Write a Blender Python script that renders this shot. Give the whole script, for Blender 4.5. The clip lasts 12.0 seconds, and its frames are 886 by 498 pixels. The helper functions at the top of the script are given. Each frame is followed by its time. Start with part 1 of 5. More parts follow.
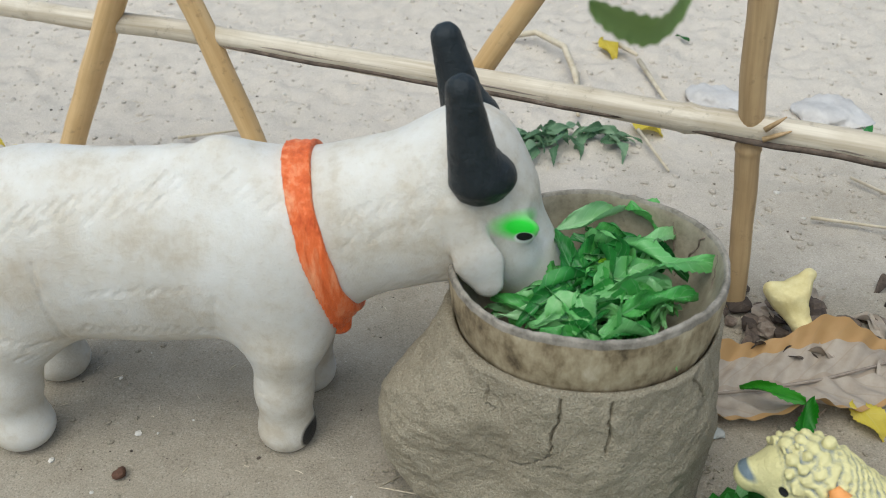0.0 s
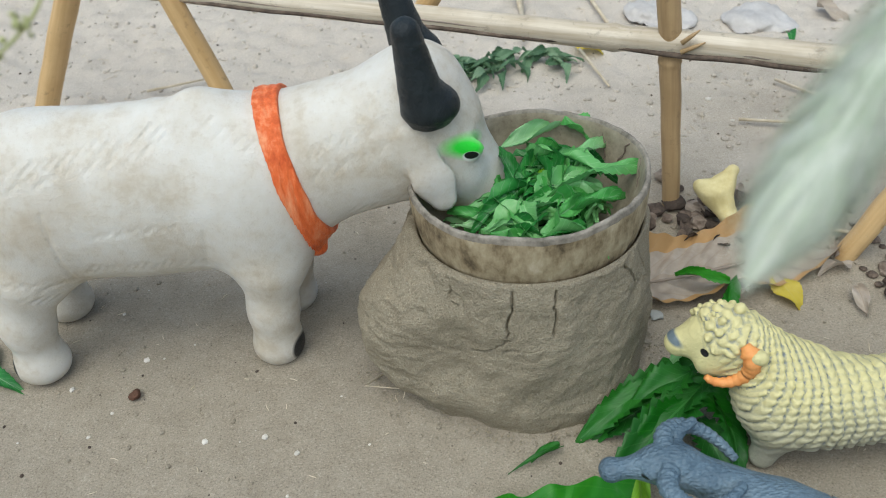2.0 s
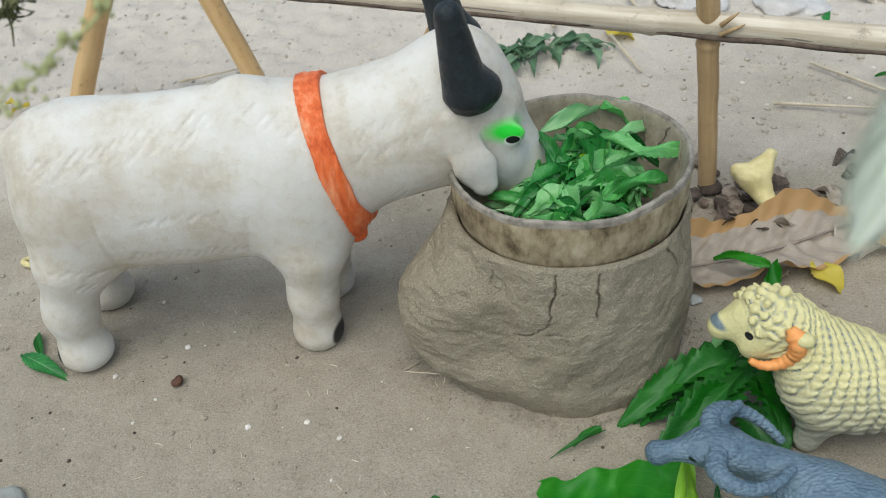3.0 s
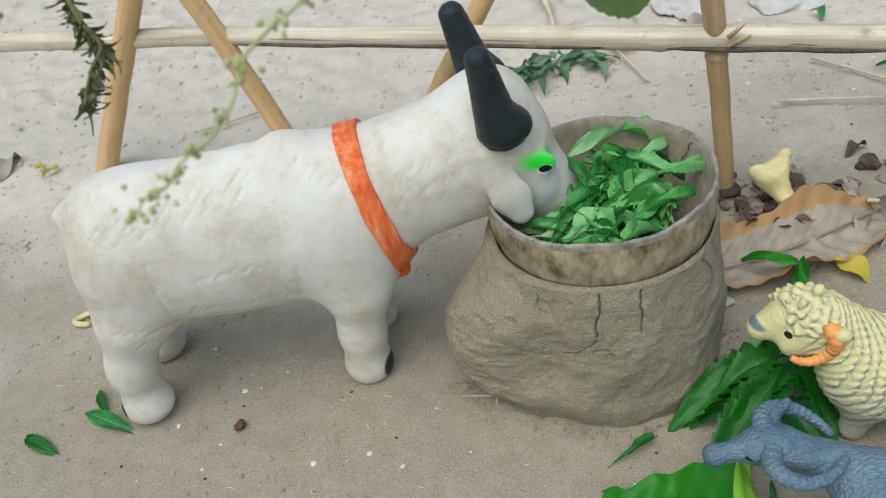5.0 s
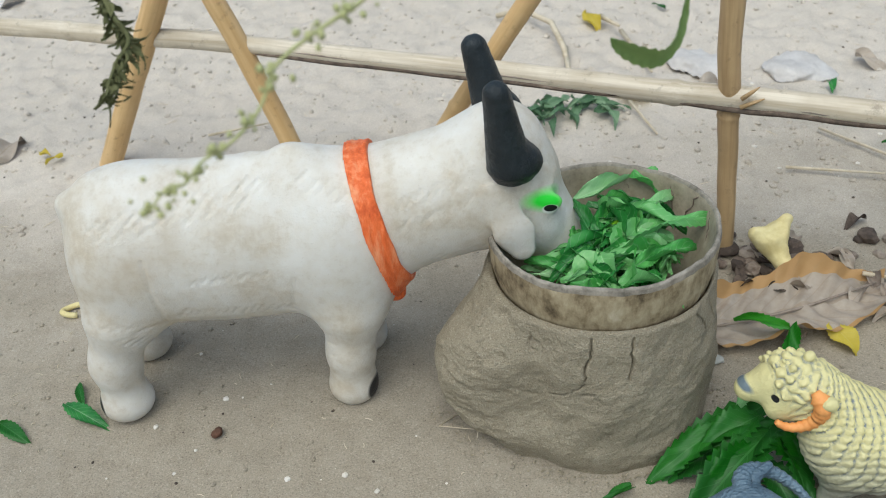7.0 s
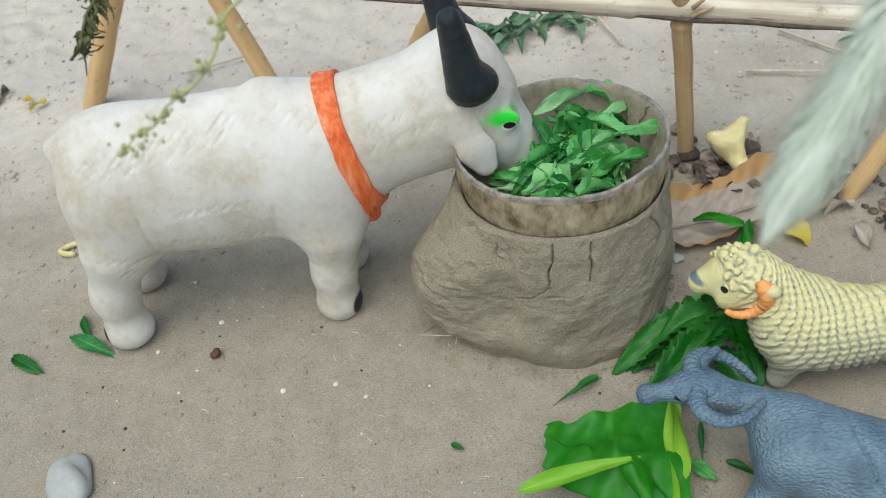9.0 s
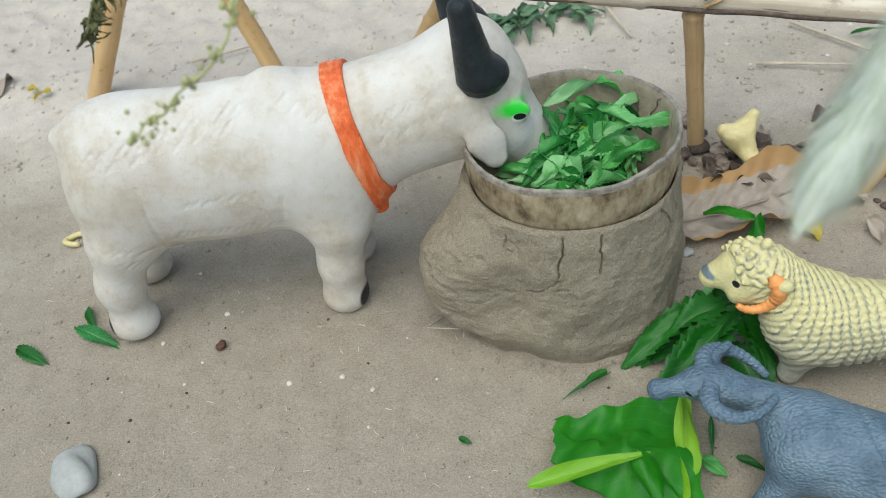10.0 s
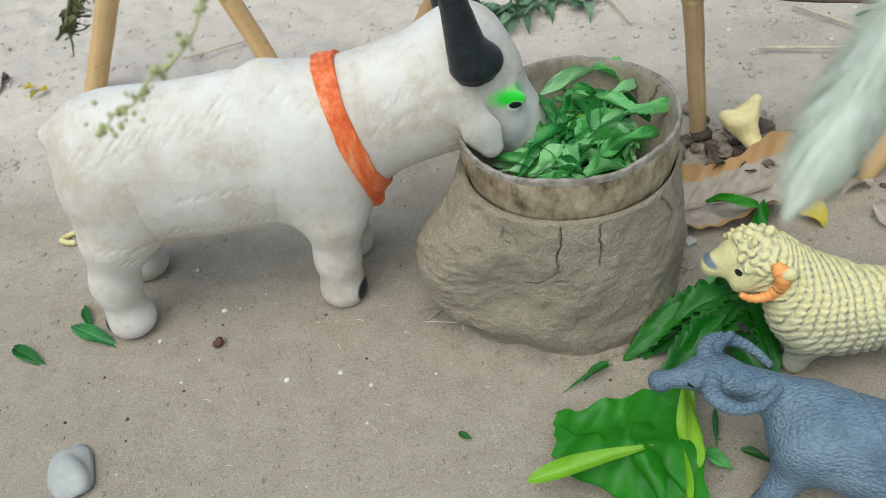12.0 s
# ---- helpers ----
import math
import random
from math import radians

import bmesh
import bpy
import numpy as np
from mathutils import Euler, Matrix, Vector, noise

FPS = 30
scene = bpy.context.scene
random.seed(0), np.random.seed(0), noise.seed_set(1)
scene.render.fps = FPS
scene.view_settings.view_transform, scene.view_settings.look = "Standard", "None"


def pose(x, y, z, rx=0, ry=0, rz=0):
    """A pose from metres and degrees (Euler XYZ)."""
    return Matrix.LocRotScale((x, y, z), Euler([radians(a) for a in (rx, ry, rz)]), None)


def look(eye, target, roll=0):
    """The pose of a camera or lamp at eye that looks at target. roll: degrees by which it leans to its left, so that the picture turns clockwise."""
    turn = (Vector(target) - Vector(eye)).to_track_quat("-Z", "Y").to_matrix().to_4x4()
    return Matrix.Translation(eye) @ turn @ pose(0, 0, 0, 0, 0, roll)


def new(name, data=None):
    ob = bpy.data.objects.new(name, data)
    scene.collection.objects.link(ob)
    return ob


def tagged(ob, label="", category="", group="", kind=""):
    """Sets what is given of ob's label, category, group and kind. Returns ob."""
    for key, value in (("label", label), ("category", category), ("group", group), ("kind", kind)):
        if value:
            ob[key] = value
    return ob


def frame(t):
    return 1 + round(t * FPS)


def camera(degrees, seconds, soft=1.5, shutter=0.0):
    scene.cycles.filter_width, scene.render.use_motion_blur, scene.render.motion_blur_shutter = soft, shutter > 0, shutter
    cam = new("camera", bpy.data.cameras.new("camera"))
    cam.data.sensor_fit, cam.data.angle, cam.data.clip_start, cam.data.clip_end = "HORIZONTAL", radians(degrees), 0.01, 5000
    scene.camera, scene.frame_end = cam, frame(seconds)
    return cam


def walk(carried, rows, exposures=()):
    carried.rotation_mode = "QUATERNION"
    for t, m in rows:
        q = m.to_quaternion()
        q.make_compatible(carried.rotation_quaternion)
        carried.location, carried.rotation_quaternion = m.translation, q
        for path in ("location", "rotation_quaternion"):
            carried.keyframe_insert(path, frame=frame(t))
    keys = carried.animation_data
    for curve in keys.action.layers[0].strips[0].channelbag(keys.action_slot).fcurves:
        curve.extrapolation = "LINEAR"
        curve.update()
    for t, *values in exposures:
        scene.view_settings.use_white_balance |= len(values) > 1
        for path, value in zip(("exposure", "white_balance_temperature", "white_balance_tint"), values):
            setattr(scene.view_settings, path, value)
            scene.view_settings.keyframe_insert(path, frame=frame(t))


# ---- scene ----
cam = camera(55.0, 12.0, soft=1.0)
PATH = [
    (0, (-0.0593, -0.3031, 0.3510), (-0.0877, 1.3254, -0.8100), -1.60),
    (0.5, (-0.0664, -0.3018, 0.3470), (-0.0381, 1.3336, -0.8040), 0.30),
    (1, (-0.0610, -0.3134, 0.3560), (0.0220, 1.3132, -0.8050), -1.30),
    (1.5, (-0.0518, -0.3334, 0.3650), (0.0352, 1.2489, -0.8550), -3.00),
    (2, (-0.0529, -0.3518, 0.3790), (-0.0288, 1.1767, -0.9120), -5.20),
    (2.5, (-0.0578, -0.3527, 0.3760), (-0.0732, 1.1427, -0.9530), -6.00),
    (3, (-0.0650, -0.3537, 0.3780), (-0.0864, 1.1635, -0.9240), -6.70),
    (3.2, (-0.0685, -0.3564, 0.3800), (-0.1181, 1.1645, -0.9190), -7.80),
    (4.8, (-0.0770, -0.3556, 0.3980), (-0.0905, 1.1689, -0.8960), -12.70),
    (5, (-0.0837, -0.3602, 0.4030), (-0.1120, 1.1727, -0.8820), -12.10),
    (5.5, (-0.0882, -0.3580, 0.4000), (-0.0731, 1.1726, -0.8870), -6.40),
    (6, (-0.0850, -0.3606, 0.4010), (-0.0542, 1.2024, -0.8460), -5.90),
    (6.5, (-0.0833, -0.3593, 0.4040), (-0.0833, 1.2065, -0.8410), -7.00),
    (7, (-0.0886, -0.3611, 0.4030), (-0.0842, 1.2137, -0.8290), -5.30),
    (7.2, (-0.0838, -0.3535, 0.3960), (-0.0926, 1.1644, -0.9070), -7.10),
    (8.8, (-0.0696, -0.3860, 0.4170), (-0.0938, 1.0682, -0.9560), -9.60),
    (9, (-0.0740, -0.3882, 0.4210), (-0.0844, 1.0670, -0.9510), -9.10),
    (9.5, (-0.0740, -0.3882, 0.4260), (-0.0514, 1.0687, -0.9440), -8.60),
    (10, (-0.0776, -0.3843, 0.4180), (-0.0960, 1.0592, -0.9660), -9.00),
    (10.5, (-0.0732, -0.3820, 0.4130), (-0.1000, 1.0556, -0.9770), -9.90),
    (11, (-0.0714, -0.3784, 0.4120), (-0.1089, 1.0577, -0.9800), -10.30),
    (11.5, (-0.0723, -0.3802, 0.4110), (-0.1076, 1.0627, -0.9740), -10.30),
    (12, (-0.0710, -0.3797, 0.4110), (-0.1120, 1.0559, -0.9810), -10.50),
]
walk(cam, [(t, look(eye, target, roll)) for t, eye, target, roll in PATH], exposures=[(0, 0.24, 6000, 2), (7.2, 0.25, 6000, 2), (8.8, 0.31, 6000, 2), (12, 0.33, 6000, 2)])
cam.data.dof.use_dof, cam.data.dof.focus_distance, cam.data.dof.aperture_fstop = True, 0.48, 16.0

# ---- light: bright shade under an open sky ----
world = bpy.data.worlds.new("sky")
scene.world = world
world.use_nodes = True
wn = world.node_tree.nodes
sky = wn.new("ShaderNodeTexSky")
sky.sky_type, sky.sun_disc, sky.sun_elevation, sky.sun_rotation = "NISHITA", False, radians(67), radians(211)
sky.air_density, sky.dust_density, sky.ozone_density = 1.0, 4.0, 1.0
wn["Background"].inputs["Strength"].default_value = 0.12
world.node_tree.links.new(sky.outputs[0], wn["Background"].inputs["Color"])
sun = new("sun", bpy.data.lights.new("sun", "SUN"))
sun.data.energy, sun.data.angle, sun.data.color = 1.5, radians(80), (1.0, 0.97, 0.9)
sun.matrix_world = look((-0.55, -0.9, 2.5), (0, 0, 0))


# ---- materials ----
def node_mat(name, rough=0.6, spec=0.4):
    m = bpy.data.materials.new(name)
    m.use_nodes = True
    b = m.node_tree.nodes["Principled BSDF"]
    b.inputs["Roughness"].default_value = rough
    b.inputs["Specular IOR Level"].default_value = spec
    return m, m.node_tree.nodes, m.node_tree.links, b


def rgb(c):
    return (*c, 1.0)


def tex_noise(nt, ln, vec, scale, detail=5.0, rough=0.6):
    n = nt.new("ShaderNodeTexNoise")
    n.inputs["Scale"].default_value, n.inputs["Detail"].default_value, n.inputs["Roughness"].default_value = scale, detail, rough
    ln.new(vec, n.inputs["Vector"])
    return n.outputs["Fac"]


def ramp(nt, ln, fac, stops):
    r = nt.new("ShaderNodeValToRGB")
    while len(r.color_ramp.elements) < len(stops):
        r.color_ramp.elements.new(0.5)
    for e, (p, c) in zip(r.color_ramp.elements, stops):
        e.position, e.color = p, rgb(c)
    ln.new(fac, r.inputs["Fac"])
    return r.outputs["Color"]


def mix(nt, ln, fac, a, b, mode="MIX"):
    n = nt.new("ShaderNodeMix")
    n.data_type, n.blend_type = "RGBA", mode
    for sock, v in ((n.inputs[0], fac), (n.inputs[6], a), (n.inputs[7], b)):
        if isinstance(v, (int, float)):
            sock.default_value = v
        elif isinstance(v, tuple):
            sock.default_value = rgb(v)
        else:
            ln.new(v, sock)
    return n.outputs[2]


def math_node(nt, ln, op, a, b=0.0, clamp=False):
    n = nt.new("ShaderNodeMath")
    n.operation, n.use_clamp = op, clamp
    for sock, v in zip(n.inputs, (a, b)):
        if isinstance(v, (int, float)):
            sock.default_value = v
        else:
            ln.new(v, sock)
    return n.outputs[0]


def coords(nt, ln, stretch=(1, 1, 1), kind="Object", turn=(0, 0, 0)):
    tc = nt.new("ShaderNodeTexCoord")
    mp = nt.new("ShaderNodeMapping")
    mp.inputs["Scale"].default_value = stretch
    mp.inputs["Rotation"].default_value = [radians(a) for a in turn]
    ln.new(tc.outputs[kind], mp.inputs["Vector"])
    return mp.outputs["Vector"]


def bump(nt, ln, b, height, strength, dist=0.001):
    n = nt.new("ShaderNodeBump")
    n.inputs["Strength"].default_value, n.inputs["Distance"].default_value = strength, dist
    ln.new(height, n.inputs["Height"])
    ln.new(n.outputs["Normal"], b.inputs["Normal"])


def blob_mask(nt, ln, centre, radii, soft, turn=0.0):
    """1 inside an ellipsoid round centre, falling to 0 over soft (in radii)."""
    tc = nt.new("ShaderNodeTexCoord")
    sub = nt.new("ShaderNodeVectorMath")
    sub.operation = "SUBTRACT"
    sub.inputs[1].default_value = centre
    ln.new(tc.outputs["Object"], sub.inputs[0])
    rot = nt.new("ShaderNodeVectorRotate")
    rot.rotation_type = "Y_AXIS"
    rot.inputs["Angle"].default_value = radians(turn)
    ln.new(sub.outputs[0], rot.inputs["Vector"])
    div = nt.new("ShaderNodeVectorMath")
    div.operation = "DIVIDE"
    div.inputs[1].default_value = radii
    ln.new(rot.outputs[0], div.inputs[0])
    length = nt.new("ShaderNodeVectorMath")
    length.operation = "LENGTH"
    ln.new(div.outputs[0], length.inputs[0])
    mr = nt.new("ShaderNodeMapRange")
    mr.inputs["From Min"].default_value, mr.inputs["From Max"].default_value = 1.0, 1.0 + soft
    mr.inputs["To Min"].default_value, mr.inputs["To Max"].default_value = 1.0, 0.0
    ln.new(length.outputs["Value"], mr.inputs["Value"])
    return mr.outputs[0]


def grainy(name, stops, big, fine, rough=0.8, bump_amount=0.4, dist=0.001, stretch=(1, 1, 1), spec=0.3, per_object=0.0, kind="Object"):
    """A surface whose colour runs through stops by large noise, darkened and lightened by fine grain, with relief."""
    m, nt, ln, b = node_mat(name, rough, spec)
    v = coords(nt, ln, stretch, kind)
    f1, f2 = tex_noise(nt, ln, v, big), tex_noise(nt, ln, v, fine, 6.0, 0.7)
    fac = math_node(nt, ln, "ADD", math_node(nt, ln, "MULTIPLY", f1, 0.7), math_node(nt, ln, "MULTIPLY", f2, 0.3))
    if per_object:
        info = nt.new("ShaderNodeObjectInfo")
        fac = math_node(nt, ln, "ADD", fac, math_node(nt, ln, "MULTIPLY", math_node(nt, ln, "SUBTRACT", info.outputs["Random"], 0.5), per_object))
    ln.new(ramp(nt, ln, fac, stops), b.inputs["Base Color"])
    bump(nt, ln, b, f2, bump_amount, dist)
    return m


def soil_mat():
    m, nt, ln, b = node_mat("soil", 0.95, 0.15)
    v = coords(nt, ln)
    f1 = tex_noise(nt, ln, v, 5.0, 4.0)
    f2 = tex_noise(nt, ln, v, 60.0, 6.0, 0.7)
    f3 = tex_noise(nt, ln, v, 900.0, 3.0, 0.75)
    c = ramp(nt, ln, f1, [(0.3, (0.43, 0.385, 0.31)), (0.5, (0.53, 0.485, 0.40)), (0.7, (0.63, 0.59, 0.50))])
    c = mix(nt, ln, 0.5, c, ramp(nt, ln, f2, [(0.3, (0.24, 0.21, 0.155)), (0.52, (0.53, 0.485, 0.405)), (0.75, (0.68, 0.635, 0.55))]))
    c = mix(nt, ln, 0.55, c, ramp(nt, ln, f3, [(0.30, (0.13, 0.11, 0.08)), (0.46, (0.50, 0.455, 0.38)), (0.58, (0.56, 0.515, 0.435)), (0.68, (0.88, 0.84, 0.76))]))
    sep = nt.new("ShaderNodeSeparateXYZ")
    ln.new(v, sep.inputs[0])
    # Near mud darker, far dust paler; their shade and brighter light tinted in too.
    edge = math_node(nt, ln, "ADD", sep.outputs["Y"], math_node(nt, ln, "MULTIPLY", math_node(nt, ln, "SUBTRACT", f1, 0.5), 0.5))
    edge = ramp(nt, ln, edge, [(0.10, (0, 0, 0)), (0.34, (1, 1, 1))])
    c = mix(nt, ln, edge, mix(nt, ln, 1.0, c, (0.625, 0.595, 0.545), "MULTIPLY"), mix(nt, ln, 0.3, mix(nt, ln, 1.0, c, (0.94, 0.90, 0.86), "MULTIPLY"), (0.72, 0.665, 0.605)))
    ln.new(c, b.inputs["Base Color"])
    h = math_node(nt, ln, "ADD", f2, math_node(nt, ln, "MULTIPLY", f3, 0.3))
    bump(nt, ln, b, h, 0.7, 0.003)
    return m


def mud_mat():
    m, nt, ln, b = node_mat("dried_mud", 0.95, 0.12)
    v = coords(nt, ln)
    f1, f2, f3 = tex_noise(nt, ln, v, 22.0, 5.0), tex_noise(nt, ln, v, 130.0, 6.0, 0.7), tex_noise(nt, ln, v, 1100.0, 3.0, 0.7)
    c = ramp(nt, ln, f1, [(0.3, (0.28, 0.235, 0.16)), (0.5, (0.40, 0.34, 0.24)), (0.7, (0.49, 0.425, 0.31))])
    c = mix(nt, ln, 0.4, c, ramp(nt, ln, f2, [(0.3, (0.20, 0.17, 0.115)), (0.55, (0.38, 0.335, 0.245)), (0.75, (0.50, 0.45, 0.345))]))
    c = mix(nt, ln, 0.5, c, ramp(nt, ln, f3, [(0.32, (0.14, 0.115, 0.075)), (0.47, (0.38, 0.33, 0.235)), (0.58, (0.42, 0.37, 0.27)), (0.72, (0.70, 0.64, 0.52))]))
    c = mix(nt, ln, blob_mask(nt, ln, (-0.083, -0.012, 0.02), (0.006, 0.01, 0.0055), 0.5), c, (0.14, 0.14, 0.13))
    ln.new(c, b.inputs["Base Color"])
    bump(nt, ln, b, math_node(nt, ln, "ADD", f2, math_node(nt, ln, "MULTIPLY", f3, 0.6)), 1.0, 0.0030)
    return m


def bamboo_mat(name, light, mid, dark):
    m, nt, ln, b = node_mat(name, 0.45, 0.4)
    v = coords(nt, ln, (1, 1, 0.04))
    v2 = coords(nt, ln)
    f1, f2, f3 = tex_noise(nt, ln, v, 260.0, 4.0), tex_noise(nt, ln, v2, 30.0, 4.0), tex_noise(nt, ln, v2, 110.0, 5.0, 0.7)
    c = ramp(nt, ln, f1, [(0.3, mid), (0.6, light)])
    c = mix(nt, ln, ramp(nt, ln, f2, [(0.45, (0, 0, 0)), (0.75, (0.7, 0.7, 0.7))]), c, mid)
    c = mix(nt, ln, ramp(nt, ln, f3, [(0.58, (0, 0, 0)), (0.74, (0.55, 0.55, 0.55))]), c, dark)
    ln.new(c, b.inputs["Base Color"])
    bump(nt, ln, b, f1, 0.25, 0.0006)
    return m


def cow_mat():
    """White painted rubber: dusty, combed relief, sprayed green round the eye, black hoof tips."""
    m, nt, ln, b = node_mat("white_rubber", 0.42, 0.35)
    v = coords(nt, ln)
    f1, f2, f3 = tex_noise(nt, ln, v, 24.0, 5.0, 0.65), tex_noise(nt, ln, v, 150.0, 6.0, 0.7), tex_noise(nt, ln, v, 900.0, 3.0, 0.6)
    c = mix(nt, ln, ramp(nt, ln, f1, [(0.36, (0, 0, 0)), (0.68, (0.85, 0.85, 0.85))]), (0.675, 0.655, 0.60), (0.545, 0.48, 0.37))
    c = mix(nt, ln, ramp(nt, ln, math_node(nt, ln, "MULTIPLY", f1, f2), [(0.25, (0, 0, 0)), (0.40, (0.5, 0.5, 0.5))]), c, (0.44, 0.365, 0.26))
    c = mix(nt, ln, ramp(nt, ln, f3, [(0.62, (0, 0, 0)), (0.75, (0.35, 0.35, 0.35))]), c, (0.42, 0.36, 0.28))
    for centre, radii, soft, colour, turn in (
            ((-0.012, -0.034, 0.137), (0.003, 0.02, 0.006), 2.2, (0.5, 0.44, 0.34), 0),
            ((-0.034, -0.034, 0.122), (0.012, 0.03, 0.006), 1.4, (0.5, 0.43, 0.33), 30)):
        k = math_node(nt, ln, "MULTIPLY", math_node(nt, ln, "MULTIPLY", blob_mask(nt, ln, centre, radii, soft, turn), 0.9), f2)
        c = mix(nt, ln, k, c, colour)
    eye = (0.1905, -0.037, 0.1390)
    c = mix(nt, ln, blob_mask(nt, ln, (eye[0] - 0.001, eye[1], eye[2] + 0.0035), (0.0066, 0.009, 0.0032), 1.5, -12), c, (0.06, 0.72, 0.04))
    c = mix(nt, ln, blob_mask(nt, ln, (eye[0] + 0.0008, eye[1], eye[2] - 0.002), (0.0042, 0.02, 0.0028), 0.25, -12), c, (0.72, 0.74, 0.66))
    c = mix(nt, ln, blob_mask(nt, ln, (eye[0] + 0.0008, eye[1], eye[2] - 0.0012), (0.0036, 0.02, 0.0022), 0.12, -12), c, (0.012, 0.012, 0.012))
    for centre, radii in (((0.083, -0.029, 0.009), (0.0045, 0.012, 0.0075)), ((-0.091, -0.027, 0.012), (0.004, 0.012, 0.008)), ((0.081, 0.03, 0.009), (0.0045, 0.012, 0.0075))):
        c = mix(nt, ln, blob_mask(nt, ln, centre, radii, 0.35), c, (0.02, 0.02, 0.02))
    ln.new(c, b.inputs["Base Color"])
    ln.new(ramp(nt, ln, f1, [(0.3, (0.36, 0.36, 0.36)), (0.7, (0.6, 0.6, 0.6))]), b.inputs["Roughness"])
    h = math_node(nt, ln, "ADD", math_node(nt, ln, "MULTIPLY", f2, 0.8), math_node(nt, ln, "MULTIPLY", f3, 0.3))
    bump(nt, ln, b, h, 0.45, 0.0016)
    b.inputs["Subsurface Weight"].default_value = 0.08
    b.inputs["Subsurface Radius"].default_value = (0.004, 0.003, 0.002)
    return m


def leaf_mat(name, stops, rough=0.45, vein=(0.25, 0.45, 0.2), per_object=0.5, trans=0.25, veins=0.38):
    m, nt, ln, b = node_mat(name, rough, 0.4)
    v = coords(nt, ln, kind="UV")
    n = tex_noise(nt, ln, coords(nt, ln), 90.0, 4.0)
    info = nt.new("ShaderNodeObjectInfo")
    fac = math_node(nt, ln, "ADD", math_node(nt, ln, "MULTIPLY", n, 0.5), math_node(nt, ln, "MULTIPLY", info.outputs["Random"], per_object))
    c = ramp(nt, ln, fac, stops)
    sep = nt.new("ShaderNodeSeparateXYZ")
    ln.new(v, sep.inputs[0])
    across = math_node(nt, ln, "ABSOLUTE", math_node(nt, ln, "SUBTRACT", sep.outputs["X"], 0.5))
    mid = math_node(nt, ln, "LESS_THAN", across, 0.022)
    side = math_node(nt, ln, "SUBTRACT", sep.outputs["Y"], math_node(nt, ln, "MULTIPLY", across, 0.55))
    side = math_node(nt, ln, "FRACT", math_node(nt, ln, "MULTIPLY", side, 9.0))
    side = math_node(nt, ln, "MULTIPLY", math_node(nt, ln, "LESS_THAN", side, 0.09), 0.6)
    lines = math_node(nt, ln, "MAXIMUM", mid, side)
    c = mix(nt, ln, math_node(nt, ln, "MULTIPLY", lines, veins), c, vein)
    ln.new(c, b.inputs["Base Color"])
    bump(nt, ln, b, math_node(nt, ln, "SUBTRACT", n, lines), 0.5, 0.0006)
    tr = nt.new("ShaderNodeBsdfTranslucent")
    ln.new(c, tr.inputs["Color"])
    sh = nt.new("ShaderNodeMixShader")
    sh.inputs[0].default_value = trans
    ln.new(b.outputs[0], sh.inputs[1])
    ln.new(tr.outputs[0], sh.inputs[2])
    ln.new(sh.outputs[0], nt["Material Output"].inputs["Surface"])
    return m


def shell_mat(name, stops, stretch):
    """Coconut shell: fibres, dust and dark stains."""
    m, nt, ln, b = node_mat(name, 0.75, 0.25)
    f1 = tex_noise(nt, ln, coords(nt, ln, stretch), 120.0, 6.0, 0.7)
    f2 = tex_noise(nt, ln, coords(nt, ln), 40.0, 5.0, 0.6)
    fac = math_node(nt, ln, "ADD", math_node(nt, ln, "MULTIPLY", f1, 0.6), math_node(nt, ln, "MULTIPLY", f2, 0.4))
    ln.new(ramp(nt, ln, fac, stops), b.inputs["Base Color"])
    bump(nt, ln, b, f1, 0.6, 0.0012)
    return m


def sheep_mat():
    m, nt, ln, b = node_mat("yellow_rubber", 0.5, 0.35)
    v = coords(nt, ln)
    geo = nt.new("ShaderNodeNewGeometry")
    n = tex_noise(nt, ln, v, 120.0, 4.0)
    # Shade put into the colour: grey towards the belly and in the wool's hollows.
    pit_shade = ramp(nt, ln, geo.outputs["Pointiness"], [(0.42, (1, 1, 1)), (0.505, (0, 0, 0))])
    c = mix(nt, ln, ramp(nt, ln, n, [(0.3, (0, 0, 0)), (0.8, (0.5, 0.5, 0.5))]), (0.66, 0.60, 0.29), (0.54, 0.49, 0.25))
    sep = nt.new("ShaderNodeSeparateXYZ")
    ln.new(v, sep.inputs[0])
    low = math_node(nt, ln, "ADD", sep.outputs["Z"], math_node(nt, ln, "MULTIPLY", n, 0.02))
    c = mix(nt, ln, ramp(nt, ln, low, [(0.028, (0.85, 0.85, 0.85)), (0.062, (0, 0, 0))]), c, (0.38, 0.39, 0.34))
    c = mix(nt, ln, pit_shade, c, (0.19, 0.215, 0.22))
    c = mix(nt, ln, blob_mask(nt, ln, (-0.0545, 0.0150, 0.0600), (0.0034, 0.010, 0.0016), 0.8, -25), c, (0.13, 0.17, 0.19))
    c = mix(nt, ln, blob_mask(nt, ln, (-0.0420, -0.001, 0.0610), (0.0016, 0.006, 0.0018), 0.2), c, (0.01, 0.01, 0.01))
    ln.new(c, b.inputs["Base Color"])
    bump(nt, ln, b, tex_noise(nt, ln, v, 420.0, 3.0), 0.7, 0.0012)
    return m


